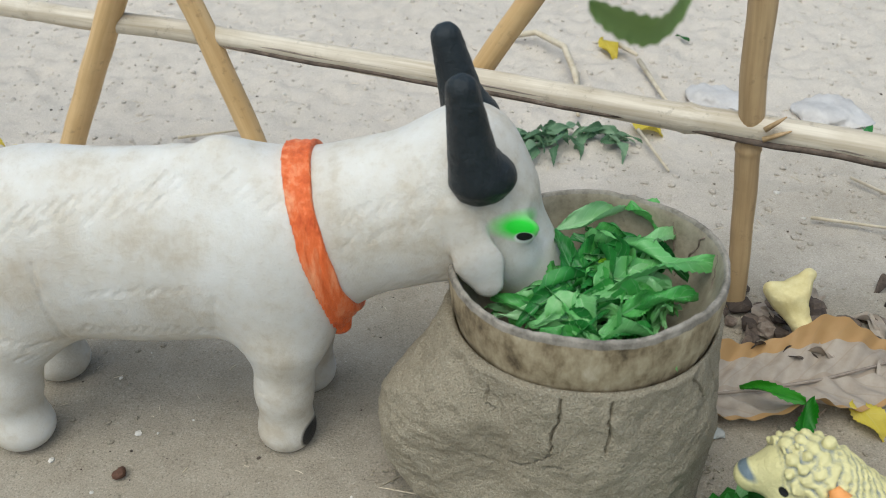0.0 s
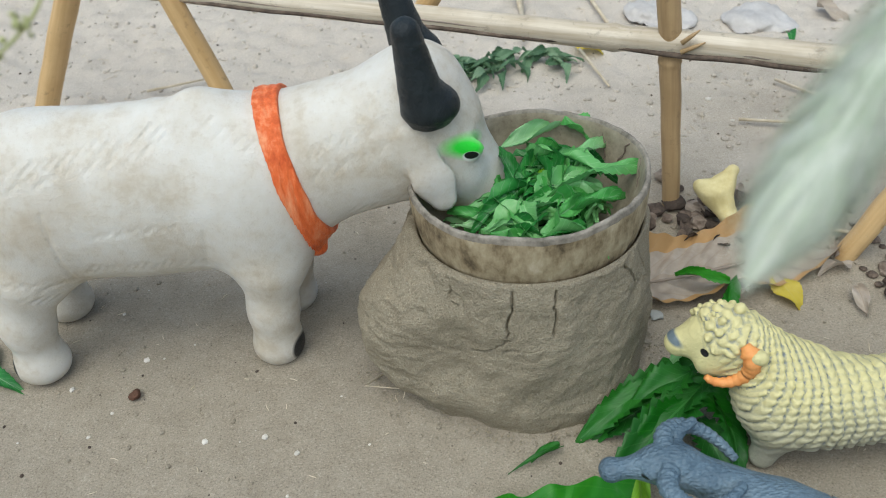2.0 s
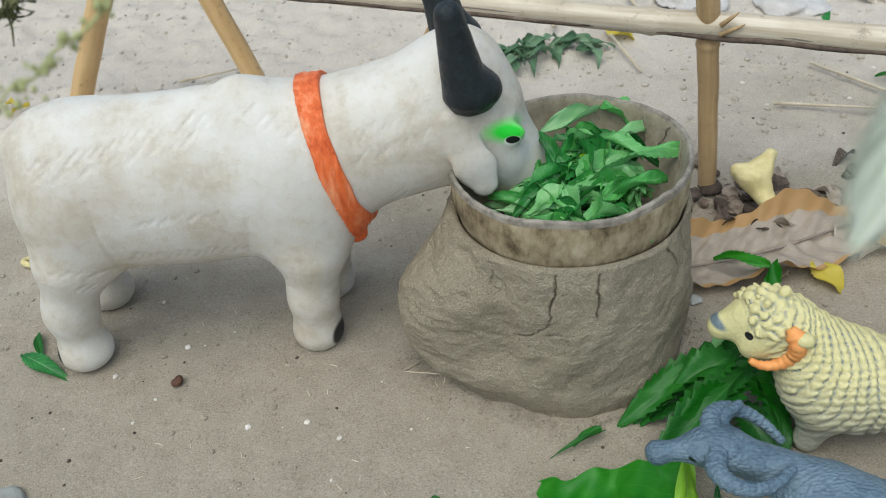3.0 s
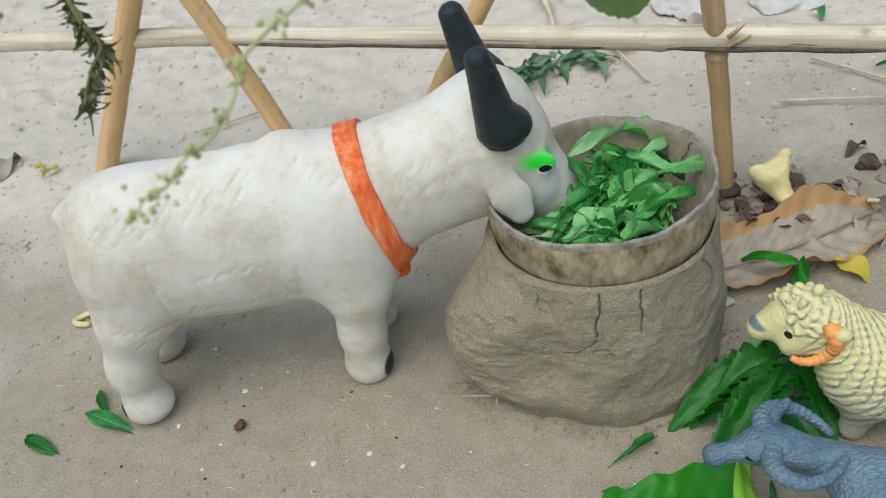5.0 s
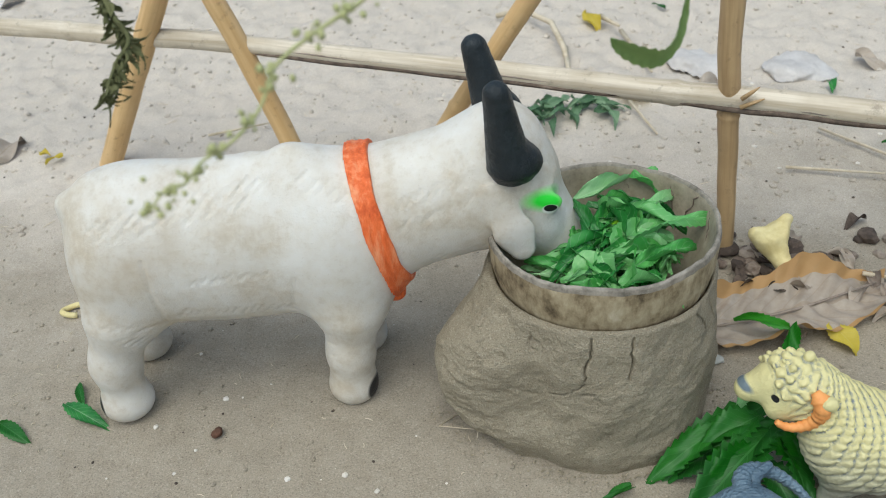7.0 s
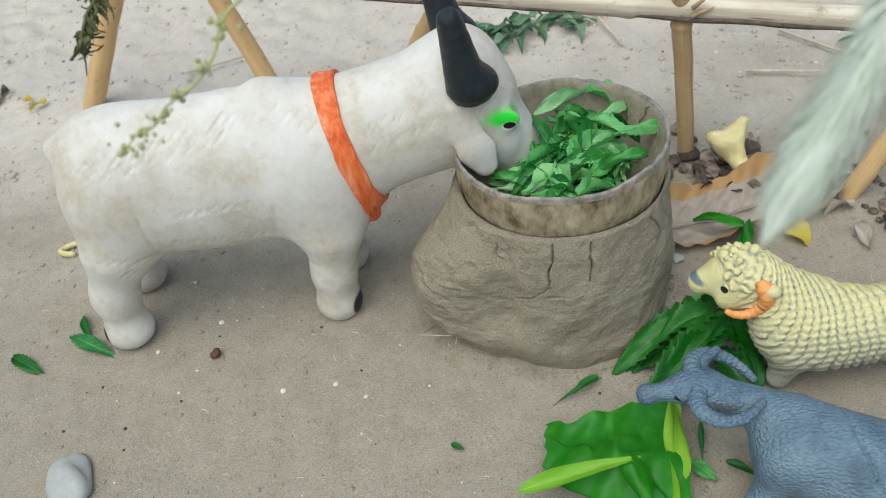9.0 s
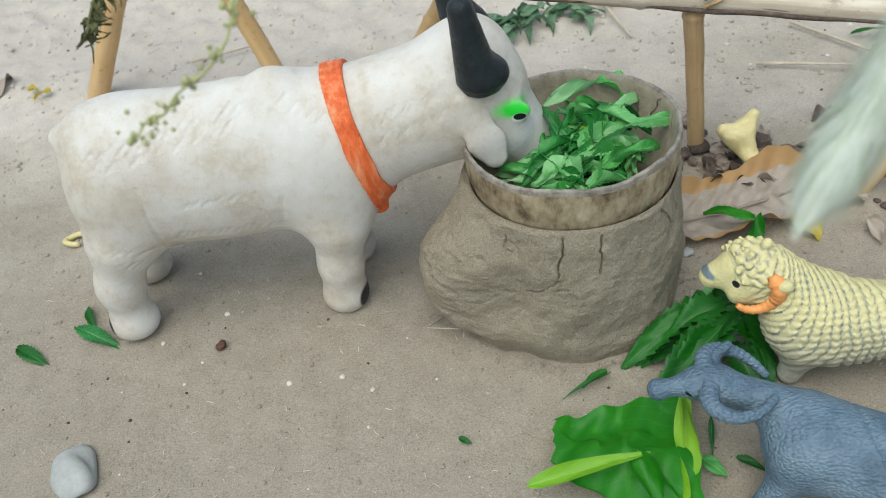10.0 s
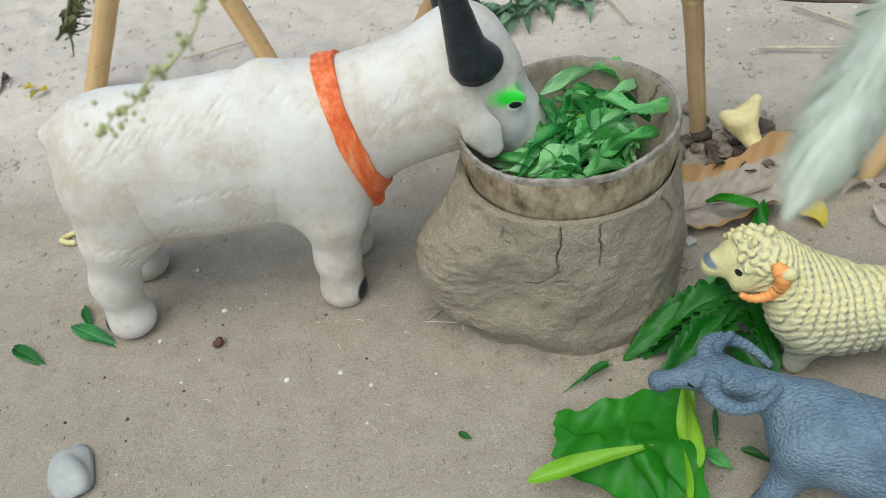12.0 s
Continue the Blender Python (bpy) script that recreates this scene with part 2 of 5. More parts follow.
def buffalo_mat():
    """Slate-blue rubber with pebbled hide relief and a dark eye."""
    m, nt, ln, b = node_mat("slate_blue_rubber", 0.48, 0.35)
    v = coords(nt, ln)
    f1, f2 = tex_noise(nt, ln, v, 40.0, 5.0), tex_noise(nt, ln, v, 500.0, 4.0)
    hide = nt.new("ShaderNodeTexVoronoi")
    hide.feature = "SMOOTH_F1"
    hide.inputs["Scale"].default_value = 850.0
    ln.new(coords(nt, ln, (0.55, 1, 1), turn=(0, 25, 15)), hide.inputs["Vector"])
    pits = hide.outputs["Distance"]
    c = ramp(nt, ln, f1, [(0.36, (0.08, 0.125, 0.165)), (0.5, (0.125, 0.185, 0.235)), (0.66, (0.175, 0.245, 0.295))])
    c = mix(nt, ln, ramp(nt, ln, pits, [(0.25, (0, 0, 0)), (0.75, (0.55, 0.55, 0.55))]), c, (0.07, 0.105, 0.135))
    c = mix(nt, ln, blob_mask(nt, ln, (-0.052, 0.0095, 0.0560), (0.0016, 0.004, 0.0013), 0.3), c, (0.01, 0.01, 0.012))
    ln.new(c, b.inputs["Base Color"])
    bump(nt, ln, b, math_node(nt, ln, "SUBTRACT", math_node(nt, ln, "MULTIPLY", f2, 0.4), pits), 0.8, 0.0013)
    return m


SOIL, MUD = soil_mat(), mud_mat()
CANE = bamboo_mat("yellow_cane", (0.66, 0.455, 0.22), (0.54, 0.345, 0.145), (0.20, 0.12, 0.05))
CANE_GREY = bamboo_mat("weathered_cane", (0.66, 0.585, 0.46), (0.42, 0.345, 0.235), (0.12, 0.09, 0.06))
CANE_MID = bamboo_mat("spotted_cane", (0.50, 0.35, 0.18), (0.36, 0.235, 0.115), (0.10, 0.065, 0.035))
RUBBER = cow_mat()
BLACK = grainy("black_paint", [(0.3, (0.008, 0.012, 0.014)), (0.7, (0.026, 0.034, 0.038))], 60, 380, 0.36, 0.8, 0.0012)
ORANGE = grainy("orange_cloth", [(0.34, (0.58, 0.085, 0.018)), (0.5, (0.82, 0.17, 0.045)), (0.64, (0.92, 0.36, 0.17))], 140, 500, 0.42, 0.9, 0.0014, (1, 1, 0.2))
SHELL = shell_mat("coconut_shell_outside", [(0.36, (0.08, 0.06, 0.036)), (0.45, (0.25, 0.195, 0.115)), (0.55, (0.40, 0.33, 0.21)), (0.68, (0.55, 0.48, 0.35))], (1, 1, 0.5))
SHELL_IN = shell_mat("coconut_shell_inside", [(0.3, (0.17, 0.14, 0.095)), (0.5, (0.31, 0.27, 0.195)), (0.7, (0.42, 0.37, 0.28))], (1, 1, 1))
RIM = grainy("coconut_shell_rim", [(0.35, (0.13, 0.115, 0.09)), (0.6, (0.34, 0.305, 0.25))], 120, 500, 0.8, 0.6, 0.001)
GRIT = grainy("white_grit", [(0.3, (0.52, 0.48, 0.41)), (0.7, (0.72, 0.68, 0.61))], 90, 500, 0.8, 0.4)
YELLOW = sheep_mat()
SLATE = buffalo_mat()
HORN_ORANGE = grainy("orange_paint", [(0.3, (0.72, 0.24, 0.06)), (0.7, (0.85, 0.42, 0.14))], 120, 400, 0.5, 0.3)
FODDER = leaf_mat("fodder_leaf", [(0.2, (0.015, 0.09, 0.022)), (0.42, (0.045, 0.26, 0.045)), (0.62, (0.12, 0.43, 0.09)), (0.85, (0.36, 0.64, 0.28))], 0.33, (0.34, 0.52, 0.30))
PALELEAF = leaf_mat("pale_fodder_leaf", [(0.2, (0.10, 0.38, 0.08)), (0.5, (0.22, 0.52, 0.18)), (0.9, (0.44, 0.68, 0.38))], 0.33, (0.52, 0.74, 0.44))
WILTED = leaf_mat("wilted_leaf", [(0.2, (0.07, 0.15, 0.07)), (0.6, (0.16, 0.28, 0.15)), (0.9, (0.28, 0.38, 0.24))], 0.55, (0.26, 0.36, 0.22))
DARKLEAF = leaf_mat("dark_green_leaf", [(0.2, (0.010, 0.075, 0.008)), (0.6, (0.024, 0.155, 0.014)), (0.9, (0.055, 0.26, 0.03))], 0.42, (0.10, 0.30, 0.08))
LETTUCE = leaf_mat("bright_green_leaf", [(0.2, (0.009, 0.115, 0.003)), (0.6, (0.024, 0.205, 0.006)), (0.9, (0.06, 0.30, 0.012))], 0.48, (0.10, 0.38, 0.04), veins=0.22)
LIME = leaf_mat("lime_green_leaf", [(0.2, (0.18, 0.42, 0.015)), (0.8, (0.32, 0.56, 0.04))], 0.4, (0.40, 0.60, 0.12))
DRYLEAF = leaf_mat("dry_brown_leaf", [(0.2, (0.32, 0.255, 0.19)), (0.45, (0.45, 0.385, 0.31)), (0.7, (0.56, 0.50, 0.43))], 0.6, (0.30, 0.22, 0.14), 0.2, 0.15)
ORANGELEAF = leaf_mat("dry_orange_leaf_edge", [(0.2, (0.42, 0.24, 0.09)), (0.8, (0.55, 0.36, 0.16))], 0.6, (0.4, 0.26, 0.12), 0.2, 0.2)
YELLEAF = leaf_mat("yellow_leaf", [(0.2, (0.50, 0.38, 0.03)), (0.7, (0.70, 0.58, 0.08))], 0.5, (0.6, 0.5, 0.15), 0.2)
PALEYEL = grainy("pale_yellow_pith", [(0.3, (0.55, 0.45, 0.18)), (0.6, (0.72, 0.63, 0.33)), (0.8, (0.8, 0.74, 0.5))], 60, 400, 0.7, 0.5)
DARKBITS = grainy("dark_litter", [(0.3, (0.06, 0.045, 0.035)), (0.5, (0.16, 0.12, 0.09)), (0.7, (0.30, 0.25, 0.2))], 80, 400, 0.9, 0.6, 0.001, per_object=0.5)
STRAW = grainy("straw", [(0.3, (0.42, 0.34, 0.22)), (0.7, (0.68, 0.60, 0.46))], 80, 400, 0.7, 0.3)
PEBBLE = grainy("grey_pebble", [(0.3, (0.30, 0.31, 0.29)), (0.7, (0.46, 0.46, 0.42))], 60, 500, 0.8, 0.4)
WHITEBIT = grainy("pale_plastic", [(0.3, (0.42, 0.39, 0.36)), (0.7, (0.62, 0.59, 0.55))], 60, 300, 0.4, 0.5)
FUZZ_STEM = grainy("pale_green_plume_stem", [(0.35, (0.34, 0.46, 0.36)), (0.52, (0.66, 0.75, 0.63)), (0.7, (0.84, 0.86, 0.76))], 160, 500, 0.6, 0.1)
FUZZ, _nt, _ln, _b = node_mat("pale_green_plume", 0.6, 0.2)
_ln.new(ramp(_nt, _ln, _nt.new("ShaderNodeNewGeometry").outputs["Random Per Island"], [(0.0, (0.42, 0.50, 0.33)), (0.35, (0.62, 0.70, 0.54)), (0.7, (0.82, 0.85, 0.75)), (1.0, (0.90, 0.90, 0.84))]), _b.inputs["Base Color"])
SEED = grainy("seed_head", [(0.3, (0.34, 0.37, 0.16)), (0.6, (0.46, 0.46, 0.22)), (0.8, (0.52, 0.42, 0.2))], 90, 400, 0.7, 0.3)
HERB = grainy("withered_herb", [(0.3, (0.07, 0.08, 0.03)), (0.6, (0.16, 0.16, 0.07)), (0.8, (0.24, 0.22, 0.11))], 90, 400, 0.8, 0.3)
OLIVE = leaf_mat("curled_green_leaf", [(0.2, (0.13, 0.21, 0.06)), (0.8, (0.22, 0.32, 0.10))], 0.5, (0.16, 0.24, 0.09))


# ---- mesh tools ----
def mesh_of(name, verts, faces, mats, smooth=True, uvs=None):
    me = bpy.data.meshes.new(name)
    me.from_pydata([tuple(map(float, v)) for v in verts], [], [tuple(map(int, f)) for f in faces])
    for m in mats if isinstance(mats, (list, tuple)) else [mats]:
        me.materials.append(m)
    me.polygons.foreach_set("use_smooth", [smooth] * len(me.polygons))
    if uvs is not None:
        layer = me.uv_layers.new(name="UVMap")
        idx = np.empty(len(me.loops), int)
        me.loops.foreach_get("vertex_index", idx)
        layer.data.foreach_set("uv", np.asarray(uvs, float)[idx].ravel())
    me.update()
    return me


def thing(name, me, label, category, m=None, kind="", group=""):
    ob = tagged(new(name, me), label, category, group, kind)
    if m is not None:
        ob.matrix_world = m
    return ob


def part_of(name, me, parent, m=None, label=""):
    ob = tagged(new(name, me), label)
    ob.parent = parent
    if m is not None:
        ob.matrix_basis = m
    return ob


def cone(p, a, b, ra, rb, flat=1.0):
    """Distance to a rounded tapering limb from a to b; flat squeezes it across y."""
    a, b = np.array(a, float), np.array(b, float)
    q = p - a
    ba = b - a
    if flat != 1.0:
        q = q * np.array([1, 1 / flat, 1])
        ba = ba * np.array([1, 1 / flat, 1])
    t = np.clip(q @ ba / (ba @ ba), 0, 1)
    return np.linalg.norm(q - t[:, None] * ba, axis=1) - (ra + (rb - ra) * t)


def ball(p, c, r):
    r = np.array(r, float)
    q = p - np.array(c, float)
    k0 = np.linalg.norm(q / r, axis=1)
    k1 = np.linalg.norm(q / (r * r), axis=1) + 1e-9
    return k0 * (k0 - 1) / k1


def join(k, *ds):
    d = ds[0]
    for e in ds[1:]:
        h = np.maximum(k - np.abs(d - e), 0) / k
        d = np.minimum(d, e) - h * h * k / 4
    return d


def skin(fn, lo, hi, h):
    """Surface net of fn(points) = 0 over a box in steps of h: vertices, quads."""
    lo, hi = np.array(lo, float), np.array(hi, float)
    n = np.ceil((hi - lo) / h).astype(int) + 1
    ax = [lo[i] + h * np.arange(n[i]) for i in range(3)]
    g = np.stack(np.meshgrid(*ax, indexing="ij"), -1).reshape(-1, 3)
    val = fn(g).reshape(n)
    inside = val < 0
    c = [slice(0, -1), slice(1, None)]
    corner = {(i, j, k): (c[i], c[j], c[k]) for i in (0, 1) for j in (0, 1) for k in (0, 1)}
    total = sum(inside[s].astype(int) for s in corner.values())
    live = (total > 0) & (total < 8)
    acc, cnt = np.zeros((*live.shape, 3)), np.zeros(live.shape)
    for a in corner:
        for d in range(3):
            if a[d]:
                continue
            b = tuple(1 if q == d else a[q] for q in range(3))
            va, vb = val[corner[a]], val[corner[b]]
            cross = (va < 0) != (vb < 0)
            t = np.where(cross, va / np.where(cross, va - vb, 1), 0)
            for q in range(3):
                acc[..., q] += np.where(cross, a[q] + (t if q == d else 0), 0)
            cnt += cross
    ids = -np.ones(live.shape, int)
    ids[live] = np.arange(live.sum())
    where = np.argwhere(live)
    verts = lo + h * (where + acc[live] / cnt[live][:, None])
    faces = []
    for d in range(3):
        u, w = (d + 1) % 3, (d + 2) % 3
        s0, s1 = [slice(None)] * 3, [slice(None)] * 3
        s0[d], s1[d] = slice(0, -1), slice(1, None)
        a, b = inside[tuple(s0)], inside[tuple(s1)]
        for flip, m in ((False, a & ~b), (True, ~a & b)):
            e = np.argwhere(m)
            e = e[(e[:, u] > 0) & (e[:, w] > 0) & (e[:, u] < n[u] - 1) & (e[:, w] < n[w] - 1)]
            quad = []
            for du, dw in ((1, 1), (0, 1), (0, 0), (1, 0)):
                q = e.copy()
                q[:, u] -= du
                q[:, w] -= dw
                quad.append(ids[q[:, 0], q[:, 1], q[:, 2]])
            f = np.stack(quad, 1)
            faces.append(f[:, ::-1] if flip else f)
    return verts, np.concatenate(faces)


def refine(verts, faces, fn, reach=0.0016):
    """Split each quad in four and draw the points onto fn(points) = 0."""
    faces = np.asarray(faces)
    n, m = len(verts), len(faces)
    pair = np.sort(np.stack([faces, np.roll(faces, -1, 1)], -1).reshape(-1, 2), 1)
    edge, back = np.unique(pair, axis=0, return_inverse=True)
    back = back.reshape(m, 4) + n
    p = np.concatenate([verts, verts[edge].mean(1), verts[faces].mean(1)])
    centre = np.arange(m) + n + len(edge)
    quads = np.concatenate([np.stack([faces[:, k], back[:, k], centre, back[:, k - 1]], 1) for k in range(4)])
    for _ in range(2):
        d, e = fn(p), 2e-4
        g = np.stack([(fn(p + e * np.eye(3)[k]) - d) / e for k in range(3)], 1)
        size = np.maximum((g * g).sum(1), 0.25)
        p = p - g * np.clip(d / size, -reach, reach)[:, None]
    return p, quads


def stroke(p, a, b, width):
    """1 along the short line a-b, seen from the side, falling off over width."""
    q, ba = p[:, [0, 2]] - np.array(a), np.array(b) - np.array(a)
    t = np.clip(q @ ba / (ba @ ba), 0, 1)
    r = q - t[:, None] * ba
    return np.exp(-(r * r).sum(1) / width ** 2)


def wob(p, scale, amp, seed=0.0):
    """Smooth noise at the points p."""
    return np.array([noise.noise(Vector((x * scale + seed, y * scale - seed, z * scale + 3.1 * seed))) for x, y, z in p]) * amp


def tube(path, radii, sides=14):
    """A round stem along path: vertices, faces."""
    path = [Vector(p) for p in path]
    verts, faces = [], []
    ref = Vector((0.31, 0.17, 0.93))
    for i, p in enumerate(path):
        d = (path[min(i + 1, len(path) - 1)] - path[max(i - 1, 0)]).normalized()
        s = d.cross(ref if abs(d.dot(ref)) < 0.95 else Vector((1, 0, 0))).normalized()
        t = d.cross(s)
        for k in range(sides):
            a = math.tau * k / sides
            verts.append(p + radii[i] * (math.cos(a) * s + math.sin(a) * t))
    for i in range(len(path) - 1):
        for k in range(sides):
            k2 = (k + 1) % sides
            faces.append((i * sides + k, i * sides + k2, (i + 1) * sides + k2, (i + 1) * sides + k))
    faces.append(tuple(range(sides - 1, -1, -1)))
    faces.append(tuple((len(path) - 1) * sides + k for k in range(sides)))
    return verts, faces


def smooth_path(ctrl, n):
    out = []
    last = len(ctrl) - 1
    for i in range(n):
        s = i / (n - 1) * last
        k = min(last - 1, int(s))
        q = [Vector(ctrl[min(last, max(0, k + j))]) for j in (-1, 0, 1, 2)]
        t = s - k
        w = (-0.5 * t + t * t - 0.5 * t ** 3, 1 - 2.5 * t * t + 1.5 * t ** 3, 0.5 * t + 2 * t * t - 1.5 * t ** 3, -0.5 * t * t + 0.5 * t ** 3)
        out.append(sum((q[j] * w[j] for j in range(4)), Vector()))
    return out


class Heap:
    """Collects pieces of one mesh."""
    def __init__(self):
        self.v, self.f = [], []

    def add(self, verts, faces, m=None):
        n = len(self.v)
        self.v += [m @ Vector(v) for v in verts] if m is not None else list(verts)
        self.f += [tuple(i + n for i in f) for f in faces]


def clod(r, seed, sub=1, flat=0.7):
    bm = bmesh.new()
    bmesh.ops.create_icosphere(bm, subdivisions=sub, radius=r)
    for v in bm.verts:
        v.co *= 1 + 0.55 * noise.noise(v.co / r * 0.9 + Vector((seed, 2 * seed, -seed)))
        v.co.z *= flat
    verts, faces = [v.co.copy() for v in bm.verts], [tuple(v.index for v in f.verts) for f in bm.faces]
    bm.free()
    return verts, faces


def leaf(length, width, teeth=0.12, fold=0.25, droop=0.3, twist=0.0, wave=0.0, seed=0.0, rows=22, cols=8, blunt=1.0, crumple=0.012):
    """A leaf blade along +y from the origin: vertices, faces, uvs."""
    verts, faces, uvs = [], [], []
    for i in range(rows + 1):
        t = i / rows
        w = width / 2 * (math.sin(math.pi * t ** 0.75) ** blunt * (1 - 0.25 * t) + 0.02)
        saw = teeth * ((i % 2) * 2 - 1) * (0 < i < rows)
        ang = droop * t * t * 1.6
        cy, cz = length * t * math.cos(ang * 0.5), -length * t * math.sin(ang * 0.5)
        for j in range(cols + 1):
            s = 2 * j / cols - 1
            x, z = s * w * (1 + saw * s ** 6) * math.cos(fold * abs(s)), abs(s) * w * math.sin(fold)
            z += wave * width * math.sin(7 * t + 2.5 * s + seed) * abs(s)
            tw = twist * t
            x, z = x * math.cos(tw) - z * math.sin(tw), x * math.sin(tw) + z * math.cos(tw)
            lag = -0.06 * length * s ** 6 * (i % 2) * (teeth > 0)
            verts.append((x, cy + lag * teeth * 4, cz + z + crumple * length * noise.noise(Vector((3 * s + seed, 5 * t, seed)))))
            uvs.append((0.5 + s / 2, t))
    for i in range(rows):
        for j in range(cols):
            a = i * (cols + 1) + j
            faces.append((a, a + 1, a + cols + 2, a + cols + 1))
    return verts, faces, uvs


def along(base, tip, roll=0.0):
    """A pose that lays a leaf from base towards tip."""
    a, b = Vector(base), Vector(tip)
    y = (b - a).normalized()
    x = y.cross(Vector((0, 0, 1))).normalized()
    z = x.cross(y)
    m = Matrix((x, y, z)).transposed().to_4x4()
    return Matrix.Translation(a) @ m @ pose(0, 0, 0, 0, roll, 0)


def leaf_mesh(name, mat, *args, **kw):
    v, f, u = leaf(*args, **kw)
    return mesh_of(name, v, f, mat, True, u)


# ---- ground: one sheet, fine near the toys, out to the horizon ----
def ground_height(x, y):
    far = min(1.0, max(0.0, (y - 0.15) / 0.3))
    h = 0.0035 * noise.noise(Vector((x * 9, y * 9, 0.3))) + (0.0012 + 0.0045 * far) * noise.noise(Vector((x * 45, y * 45, 1.7)))
    h += (0.0005 + 0.0022 * far) * noise.noise(Vector((x * 140, y * 140, 4.1)))
    return h - 0.001


def spread(n, core, reach, share=0.82):
    t = np.linspace(-1, 1, n)
    k = np.clip((np.abs(t) - share) / (1 - share), 0, 1)
    return np.sign(t) * (np.minimum(np.abs(t), share) / share * core + (reach - core) * k ** 4)


def build_ground():
    xs, ys = spread(330, 0.62, 60.0) - 0.05, spread(330, 0.62, 60.0) + 0.3
    verts = [(x, y, ground_height(x, y) if abs(x) < 3 and abs(y) < 3 else -0.001) for y in ys for x in xs]
    n = len(xs)
    faces = [(j * n + i, j * n + i + 1, (j + 1) * n + i + 1, (j + 1) * n + i) for j in range(len(ys) - 1) for i in range(n - 1)]
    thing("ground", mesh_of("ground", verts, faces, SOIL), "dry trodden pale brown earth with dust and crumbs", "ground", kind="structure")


build_ground()


# ---- the white toy bull ----
BULL = Vector((-0.22, 0.037, 0.0))


def bull_body(p):
    torso = join(0.03,
                 ball(p, (-0.022, 0.003, 0.113), (0.052, 0.033, 0.047)),
                 ball(p, (0.035, 0.0, 0.110), (0.068, 0.034, 0.049)),
                 ball(p, (-0.046, 0.003, 0.116), (0.029, 0.028, 0.043)))
    torso = join(0.02, torso, ball(p, (0.074, -0.001, 0.105), (0.034, 0.033, 0.042)), ball(p, (0.054, 0.0, 0.157), (0.013, 0.009, 0.0148)))
    torso = join(0.012, torso, cone(p, (-0.054, 0.003, 0.1475), (0.03, 0.003, 0.1545), 0.0105, 0.0100))
    # tail stump on the rump
    torso = join(0.009, torso, cone(p, (-0.058, 0.003, 0.149), (-0.0735, 0.003, 0.1455), 0.0085, 0.0042), cone(p, (-0.0735, 0.003, 0.1455), (-0.0725, 0.003, 0.126), 0.0040, 0.0046))
    neck = cone(p, (0.082, 0.0, 0.1205), (0.149, -0.005, 0.1375), 0.0395, 0.0385, 0.80)
    head = join(0.014,
                ball(p, (0.168, -0.007, 0.155), (0.0265, 0.027, 0.034)),
                cone(p, (0.178, -0.008, 0.139), (0.1970, -0.009, 0.107), 0.0225, 0.0140, 0.95),
                ball(p, (0.1985, -0.009, 0.1020), (0.0175, 0.0170, 0.0130)),
                ball(p, (0.183, -0.008, 0.116), (0.020, 0.020, 0.017)))
    d = join(0.024, torso, neck)
    d = join(0.016, d, head)
    hind = lambda y, x: join(0.014,
                             ball(p, (-0.054 + x, y * 0.8 + 0.003, 0.096), (0.0235, 0.018, 0.040)),
                             cone(p, (-0.0635 + x, y + 0.003, 0.075), (-0.0735 + x, y + 0.003, 0.042), 0.0170, 0.0128),
                             cone(p, (-0.0735 + x, y + 0.003, 0.042), (-0.0755 + x, y + 0.002, 0.013), 0.0128, 0.0120),
                             ball(p, (-0.0750 + x, y + 0.001, 0.0095), (0.0142, 0.0125, 0.0100)))
    fore = lambda y, x: join(0.016,
                             ball(p, (0.077 + x, y * 0.85, 0.088), (0.024, 0.017, 0.034)),
                             cone(p, (0.074 + x, y, 0.068), (0.0705 + x, y, 0.036), 0.0160, 0.0116),
                             cone(p, (0.0705 + x, y, 0.036), (0.069 + x, y, 0.012), 0.0116, 0.0108),
                             ball(p, (0.0685 + x, y - 0.001, 0.0085), (0.0125, 0.0115, 0.0095)))
    d = join(0.012, d, hind(-0.0205, 0.0), hind(0.033, 0.001), fore(-0.0215, 0.0), fore(0.023, 0.006))
    for s in (-1, 1):
        ear = join(0.006, cone(p, (0.1620, -0.008 + s * 0.0270, 0.150), (0.1712, -0.008 + s * 0.0300, 0.127), 0.0085, 0.0098, 0.30), cone(p, (0.1712, -0.008 + s * 0.0300, 0.127), (0.1752, -0.008 + s * 0.0310, 0.1165), 0.0098, 0.0072, 0.30))
        d = join(0.0030, d, ear)
    brow = ball(p, (0.1900, -0.0300, 0.1395), (0.0080, 0.0030, 0.0060))
    cheek = ball(p, (0.184, -0.0235, 0.124), (0.013, 0.009, 0.015))
    nostril = ball(p, (0.2045, -0.0235, 0.1005), (0.0036, 0.0036, 0.0042))
    d = join(0.006, d, brow, cheek)
    d = join(0.0025, d, nostril)
    d = join(0.006, d, ball(p, (-0.027, 0.002, 0.0645), (0.006, 0.005, 0.005)))
    d = np.maximum(d, -cone(p, (0.196, -0.030, 0.0935), (0.217, -0.012, 0.0945), 0.0011, 0.0011))
    return np.maximum(d, -p[:, 2])


